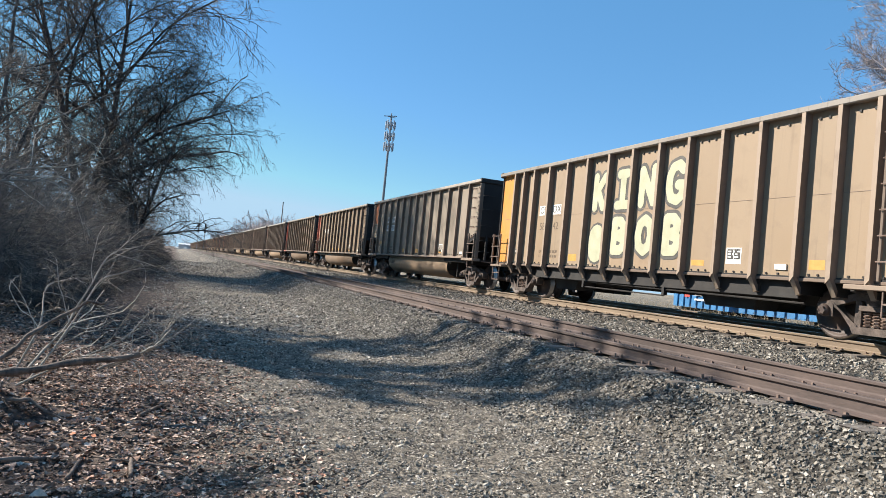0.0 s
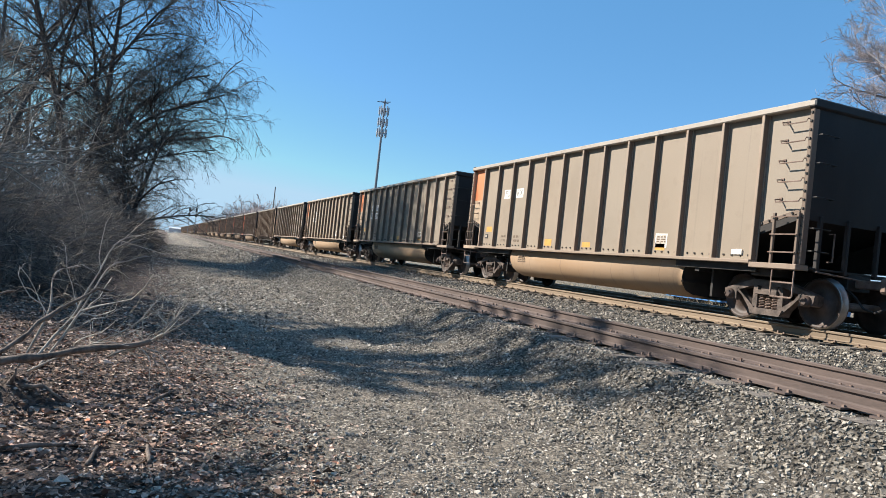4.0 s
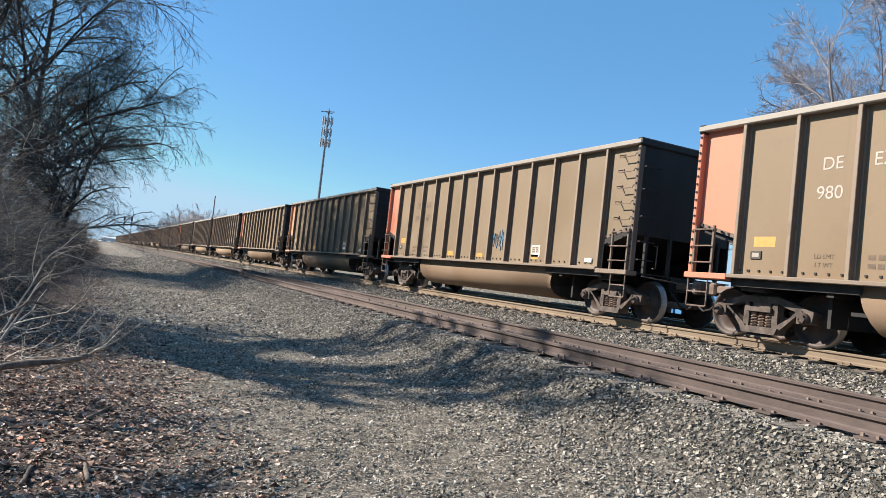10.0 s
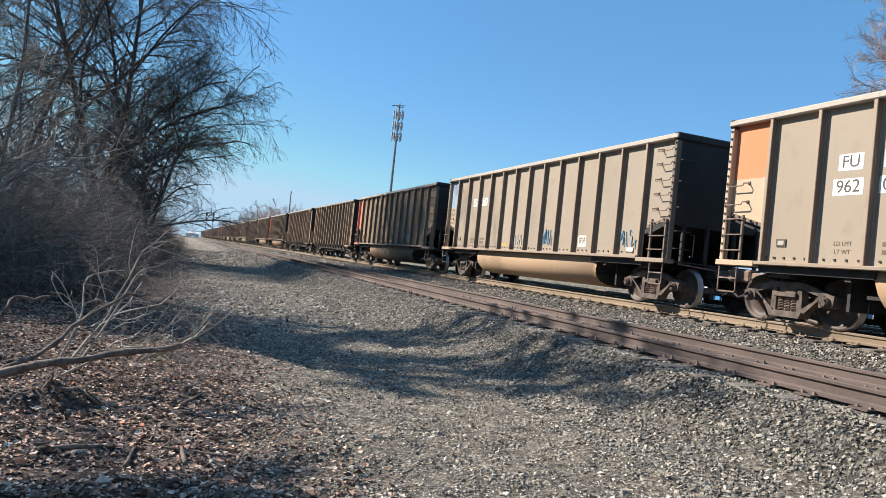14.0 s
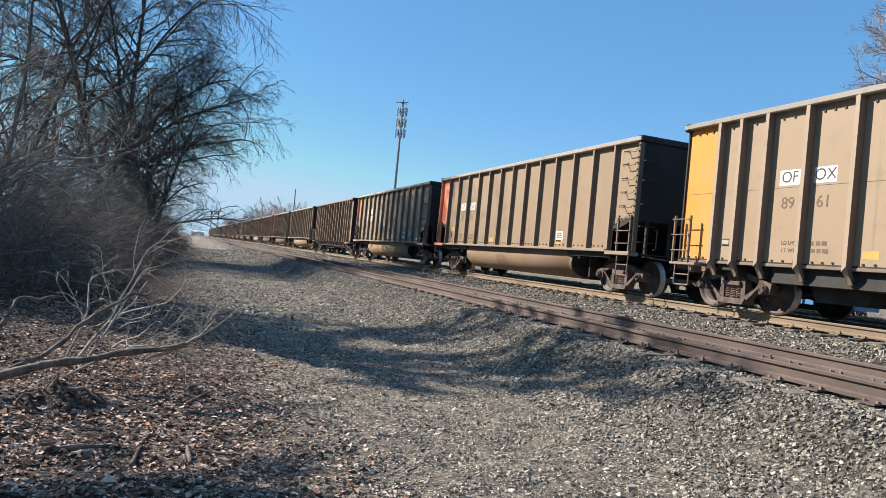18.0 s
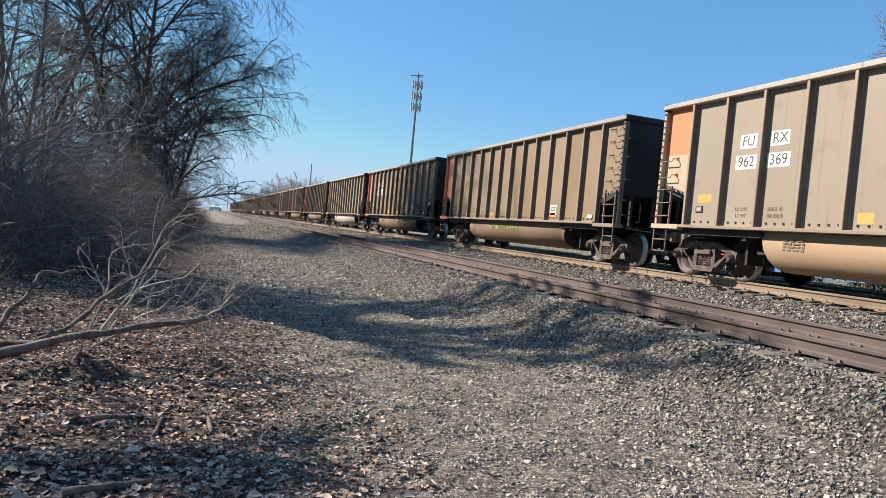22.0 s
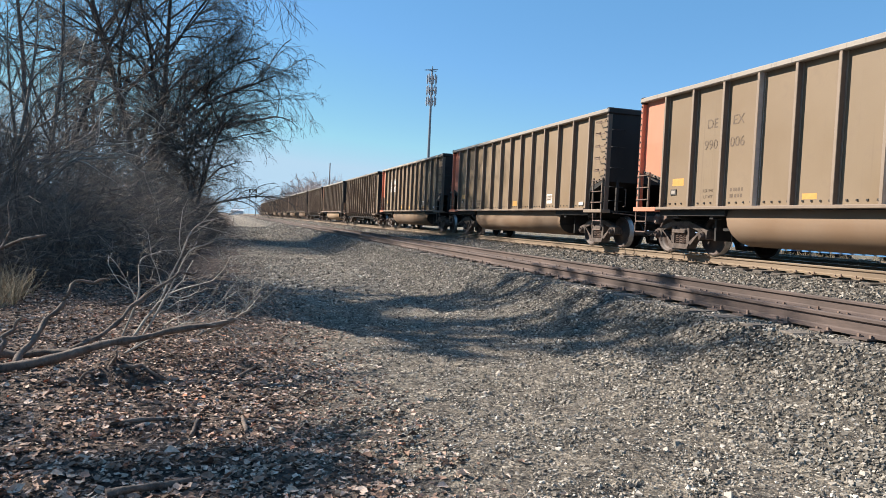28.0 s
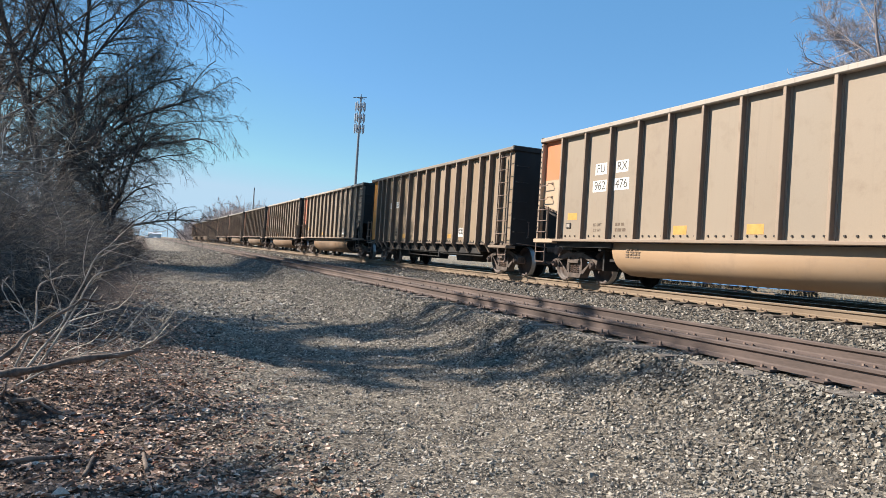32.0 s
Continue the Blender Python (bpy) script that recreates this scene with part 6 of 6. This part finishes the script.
wood("fallen_tree", "fallen grey-brown tree limb with broken side branches on leaf litter", [
    ("log", *smooth_line([(-3.2, 6.2, 0.14), (-2.05, 6.5, 0.18), (-1.7, 6.6, 0.20), (-1.08, 6.7, 0.36), (-0.59, 6.8, 0.47), (0.03, 6.95, 0.55)], 0.05, 0.026, 1)),
    ("side_branch", *smooth_line([(-1.75, 6.65, 0.17), (-1.66, 6.9, 0.38), (-1.51, 7.1, 0.64), (-1.39, 7.2, 0.83), (-1.15, 7.3, 0.89)], 0.03, 0.012, 2)),
    ("side_branch", *smooth_line([(-1.35, 6.75, 0.30), (-1.1, 7.1, 0.45), (-0.84, 7.4, 0.65), (-0.5, 7.6, 0.93), (-0.34, 7.7, 0.97)], 0.026, 0.01, 3)),
    ("side_branch", *smooth_line([(-3.4, 7.4, 0.25), (-2.27, 7.2, 0.24), (-1.66, 7.0, 0.24), (-1.27, 6.9, 0.27)], 0.05, 0.022, 4)),
    ("broken_stub", *smooth_line([(-1.95, 6.9, 0.22), (-1.9, 6.95, 0.42), (-1.8, 7.0, 0.55)], 0.03, 0.012, 5)),
], LOG_BARK)
wood("leaning_limb", "bare broken limb leaning out of the thicket", [
    ("limb", *smooth_line([(-4.2, 9.9, 0.2), (-2.98, 9.5, 0.90), (-2.53, 9.3, 1.06), (-2.08, 9.1, 1.22)], 0.034, 0.012, 6)),
    ("side_branch", *smooth_line([(-2.6, 9.3, 1.03), (-2.5, 9.4, 1.3), (-2.55, 9.4, 1.6)], 0.016, 0.006, 7)),
], LOG_BARK)


def dead_limbs():
    rng = np.random.default_rng(131)
    for k, m in enumerate(([(-5.4, 19.3, 0.3), (-4.73, 19.1, 2.35), (-3.3, 19.0, 3.06), (-2.48, 19.0, 3.2), (-1.69, 19.0, 3.56)], [(-5.0, 19.4, 0.3), (-4.76, 19.2, 4.1), (-3.66, 19.0, 4.76), (-2.83, 19.0, 4.56), (-2.37, 18.9, 4.05)],
                           [(-4.4, 17.6, 0.3), (-4.2, 17.5, 1.9), (-3.5, 17.4, 2.6), (-2.5, 17.3, 2.75), (-1.9, 17.2, 2.4)])):
        t = tagged(new("dead_limb"), "grey sunlit dead limb arching out of the thicket", "branch", "dead limbs in the thicket")
        P, R = smooth_line(m, 0.035, 0.011, 140 + k)
        b = part("limb", tube_mesh("limb", [(P, R)], PALE_TWIG, 6), PALE_TWIG, t)
        Q, RQ = offspring(rng, P[None], R[None], 8, 0.3, 0.4, 1.0, 0.32, 6, 0.18, np.array((0.0, 0, -0.12)), 0.007)
        S, RS = offspring(rng, Q, RQ, 4, 0.2, 0.4, 1.0, 0.5, 4, 0.2, np.array((0.0, 0, -0.16)), 0.0045)
        part("twig_spray", joined("twig_spray", [tube_batch("twig_spray", Q, RQ, PALE_TWIG, 4), tube_batch("twig_spray", S, RS, PALE_TWIG, 3)]), PALE_TWIG, b)["kind"] = "stuff"


dead_limbs()


def pale_branches():
    t = tagged(new("bleached_brushwood"), "pile of bleached pale twiggy branches beside the fallen limb", "branches")
    rng = np.random.default_rng(71)
    mains = [[(-0.95, 7.3, 0.25), (-0.7, 7.8, 0.62), (-0.6, 8.0, 0.96), (-0.44, 8.3, 1.40), (-0.2, 8.4, 1.50)], [(-0.9, 7.4, 0.2), (-0.62, 7.7, 0.75), (-0.45, 8.1, 1.15), (-0.2, 8.2, 1.25)],
             [(-0.95, 7.1, 0.2), (-0.62, 7.2, 0.38), (-0.12, 7.4, 0.62), (0.11, 7.6, 0.93)], [(-0.3, 6.9, 0.40), (-0.1, 7.0, 0.49), (0.14, 7.2, 0.56), (0.46, 7.4, 0.82)],
             [(-0.2, 7.0, 0.42), (0.15, 7.15, 0.62), (0.34, 7.4, 0.88)], [(-1.1, 7.6, 0.15), (-0.9, 7.9, 0.7), (-0.95, 8.2, 1.05), (-0.75, 8.4, 1.1)]]
    for k, m in enumerate(mains):
        P, R = smooth_line(m, 0.014, 0.005, 80 + k, 4, 0.02)
        b = part("branch", tube_mesh("branch", [(P, R)], PALE_TWIG, 5), PALE_TWIG, t)
        Q, RQ = offspring(rng, P[None], R[None], 14, 0.15, 0.4, 1.2, 0.48, 6, 0.26, np.array((0.05, 0, -0.12)), 0.0034)
        S, RS = offspring(rng, Q, RQ, 4, 0.15, 0.4, 1.1, 0.55, 5, 0.26, np.array((0.0, 0, -0.16)), 0.0024)
        part("twig_spray", joined("twig_spray", [tube_batch("twig_spray", Q, RQ, PALE_TWIG, 4), tube_batch("twig_spray", S, RS, PALE_TWIG, 3)]), PALE_TWIG, b)["kind"] = "stuff"


pale_branches()


def make_roots():
    t = tagged(new("broken_roots"), "broken brown roots sticking out of a leaf-covered hump", "roots")
    t.location = (-0.92, 6.42, float(ground_z(np.array(-0.92), np.array(6.42))))
    for k, m in enumerate(([(0.0, 0.0, 0.02), (0.28, -0.08, -0.02), (0.5, -0.1, -0.13)], [(-0.1, -0.05, 0.0), (-0.22, -0.2, -0.02), (-0.3, -0.3, -0.12)], [(0, 0, -0.02), (-0.02, -0.06, 0.10), (0.0, -0.1, 0.16)])):
        P, R = smooth_line([(a, b, c - 0.05) for a, b, c in m], 0.02, 0.007, 90 + k)
        part("root", tube_mesh("root", [(P, R)], LOG_BARK, 6), LOG_BARK, t)


make_roots()
STICKS = [((0.12, 4.95), (0.10, 5.42), 0.028), ((-0.16, 5.42), (0.42, 5.25), 0.016), ((-0.78, 5.1), (-0.42, 5.3), 0.026), ((-0.62, 3.92), (-0.2, 4.12), 0.035), ((-0.25, 4.95), (-0.22, 5.3), 0.024), ((0.1, 6.75), (0.3, 7.25), 0.024), ((0.9, 5.1), (1.1, 5.35), 0.012),
          ((-1.6, 5.6), (-1.1, 5.5), 0.02), ((0.5, 5.9), (0.75, 6.2), 0.01), ((0.85, 6.3), (1.0, 6.6), 0.012), ((2.2, 5.6), (2.35, 5.62), 0.008), ((2.6, 6.1), (2.8, 6.05), 0.008), ((1.6, 4.8), (1.75, 4.95), 0.007), ((-2.4, 5.3), (-1.9, 5.6), 0.022), ((-0.9, 4.4), (-0.5, 4.5), 0.012)]
for k, ((x0, y0), (x1, y1), r) in enumerate(STICKS):
    za, zb = (float(ground_z(np.array(a), np.array(b))) for a, b in ((x0, y0), (x1, y1)))
    r *= 0.7
    P, R = smooth_line([(x0, y0, za + r), ((x0 + x1) / 2, (y0 + y1) / 2, (za + zb) / 2 + r * 1.2), (x1, y1, zb + r)], r, r * 0.7, 200 + k, 3, r * 0.4)
    P = np.concatenate((P[:1], P, P[-1:]))
    R = np.concatenate(((0.002,), R, (0.002,)))
    tagged(new("stick", tube_mesh("stick", [(P, R)], LOG_BARK, 6)), "broken weathered stick lying in the leaf litter", "stick", "sticks in the litter")


# ---------------- beyond the line ----------------
def container(x, y, turn):
    blue = bpy.data.materials.get("container_blue") or simple("container_blue", (0.035, 0.14, 0.31), (0.06, 0.21, 0.42), 3, 0.5)
    c = tagged(new("waste_container"), "blue steel waste container with a red and white panel", "container", "blue containers beyond the line")
    L, W, H = 4.2, 2.2, 1.35
    bm = bmesh.new()
    prism(bm, [(-L / 2, 0.25), (-L / 2 - 0.1, H), (L / 2 + 0.1, H), (L / 2, 0.25)], -W / 2, W / 2)
    part("body", bm, blue, c)
    for k in range(8):
        b = bmesh.new()
        yy = -L / 2 + 0.35 + k * (L - 0.7) / 7
        box(b, -W / 2 - 0.08, -W / 2, yy - 0.05, yy + 0.05, 0.3, H - 0.05, 0.01)
        part("rib", b, blue, c)
    b = bmesh.new()
    box(b, -W / 2 - 0.1, W / 2 + 0.06, -L / 2 - 0.12, L / 2 + 0.12, H, H + 0.12, 0.02)
    part("rim", b, blue, c)
    b = bmesh.new()
    box(b, -W / 2 - 0.095, -W / 2 - 0.084, 0.7, 1.1, 0.75, 1.15)
    part("panel_mark", b, simple("mark_red", (0.45, 0.05, 0.04), (0.6, 0.1, 0.08), 4, 0.5), c)
    b = bmesh.new()
    box(b, -W / 2 - 0.095, -W / 2 - 0.084, -1.2, 0.4, 0.85, 0.97)
    box(b, -W / 2 - 0.095, -W / 2 - 0.084, -0.8, 0.3, 0.62, 0.7)
    part("panel_lines", b, WHITE, c)
    for yy in (-L / 2 + 0.6, L / 2 - 0.6):
        b = bmesh.new()
        cyl(b, (-W / 2, yy, 0.12), (W / 2, yy, 0.12), 0.13, 10)
        part("roller", b, DARK, c)
    c.matrix_basis = Matrix.Translation((x, y, float(ground_z(np.array(x), np.array(y))))) @ Matrix.Rotation(radians(turn), 4, 'Z')


for x, y, a in ((25.4, 22.4, 5), (25.2, 26.8, -5)):
    container(x, y, a)


# ---------------- the far crossing ----------------
def warehouse():
    w = tagged(new("warehouse"), "low pale blue-white warehouse at the far crossing", "building")
    w.location = (6.5, 560, 0)
    wall = simple("pale_cladding", (0.62, 0.60, 0.57), (0.74, 0.72, 0.69), 0.5, 0.6)
    bm = bmesh.new()
    box(bm, -4.5, 4.5, 0, 14, 0, 3.4)
    part("wall", bm, wall, w)
    bm = bmesh.new()
    prism(bm, [(-0.4, 3.4), (7, 4.6), (14.4, 3.4)], -4.8, 4.8)
    part("roof", bm, simple("grey_roof_sheet", (0.42, 0.45, 0.5), (0.52, 0.55, 0.6), 0.5, 0.6), w)
    for x in (-2.6, 2.0):
        bm = bmesh.new()
        box(bm, x - 1.5, x + 1.5, -0.06, 0.02, 0, 3.2)
        part("roller_door", bm, wall, w)


def far_car(x, y, paint):
    c = tagged(new("parked_car"), "small white car parked at the far crossing", "car", "cars at the crossing")
    c.location = (x, y, 0.05)
    bm = bmesh.new()
    prism(bm, [(-2.2, 0.35), (-2.2, 0.85), (-1.2, 0.95), (-0.6, 1.45), (1.3, 1.45), (2.1, 0.95), (2.2, 0.35)][::-1], -0.9, 0.9)
    part("body", bm, paint, c)
    for s in (-1.35, 1.35):
        for q in (-0.85, 0.85):
            b = bmesh.new()
            cyl(b, (q - 0.1, s, 0.32), (q + 0.1, s, 0.32), 0.32, 10)
            part("wheel_tyre", b, DARK, c)
    b = bmesh.new()
    prism(b, [(-1.12, 1.0), (-0.62, 1.4), (-0.58, 1.4), (-1.0, 1.0)][::-1], -0.7, 0.7)
    part("windscreen", b, DARK, c)


warehouse()
for x, y in ((0.5, 430), (5.5, 445)):
    far_car(x, y, WHITE)


# ---------------- what moves ----------------
def motions():
    for i, car in TRAIN:
        walk(car, [(t, pose(TX, i * CAR + train_s(t), RAIL)) for t in SLACK_T])
    # every wheel rolls with the train; wheels in the same seat of their truck share one set of keys
    seats = {}
    for i, car in TRAIN:
        for o in car.children_recursive:
            if o.name.startswith("wheel"):
                seats.setdefault(tuple(round(v, 3) for v in o.location), []).append(o)
    for seat, wheels in seats.items():
        first = wheels[0]
        walk(first, [(k / FPS, pose(*seat, math.degrees((train_s(0) - train_s(k / FPS)) / 0.457) % 360.0)) for k in range(0, 32 * FPS + 1)])
        keys = first.animation_data
        for o in wheels[1:]:
            o.rotation_mode = "QUATERNION"
            o.animation_data_create()
            o.animation_data.action = keys.action
            o.animation_data.action_slot = keys.action_slot


motions()
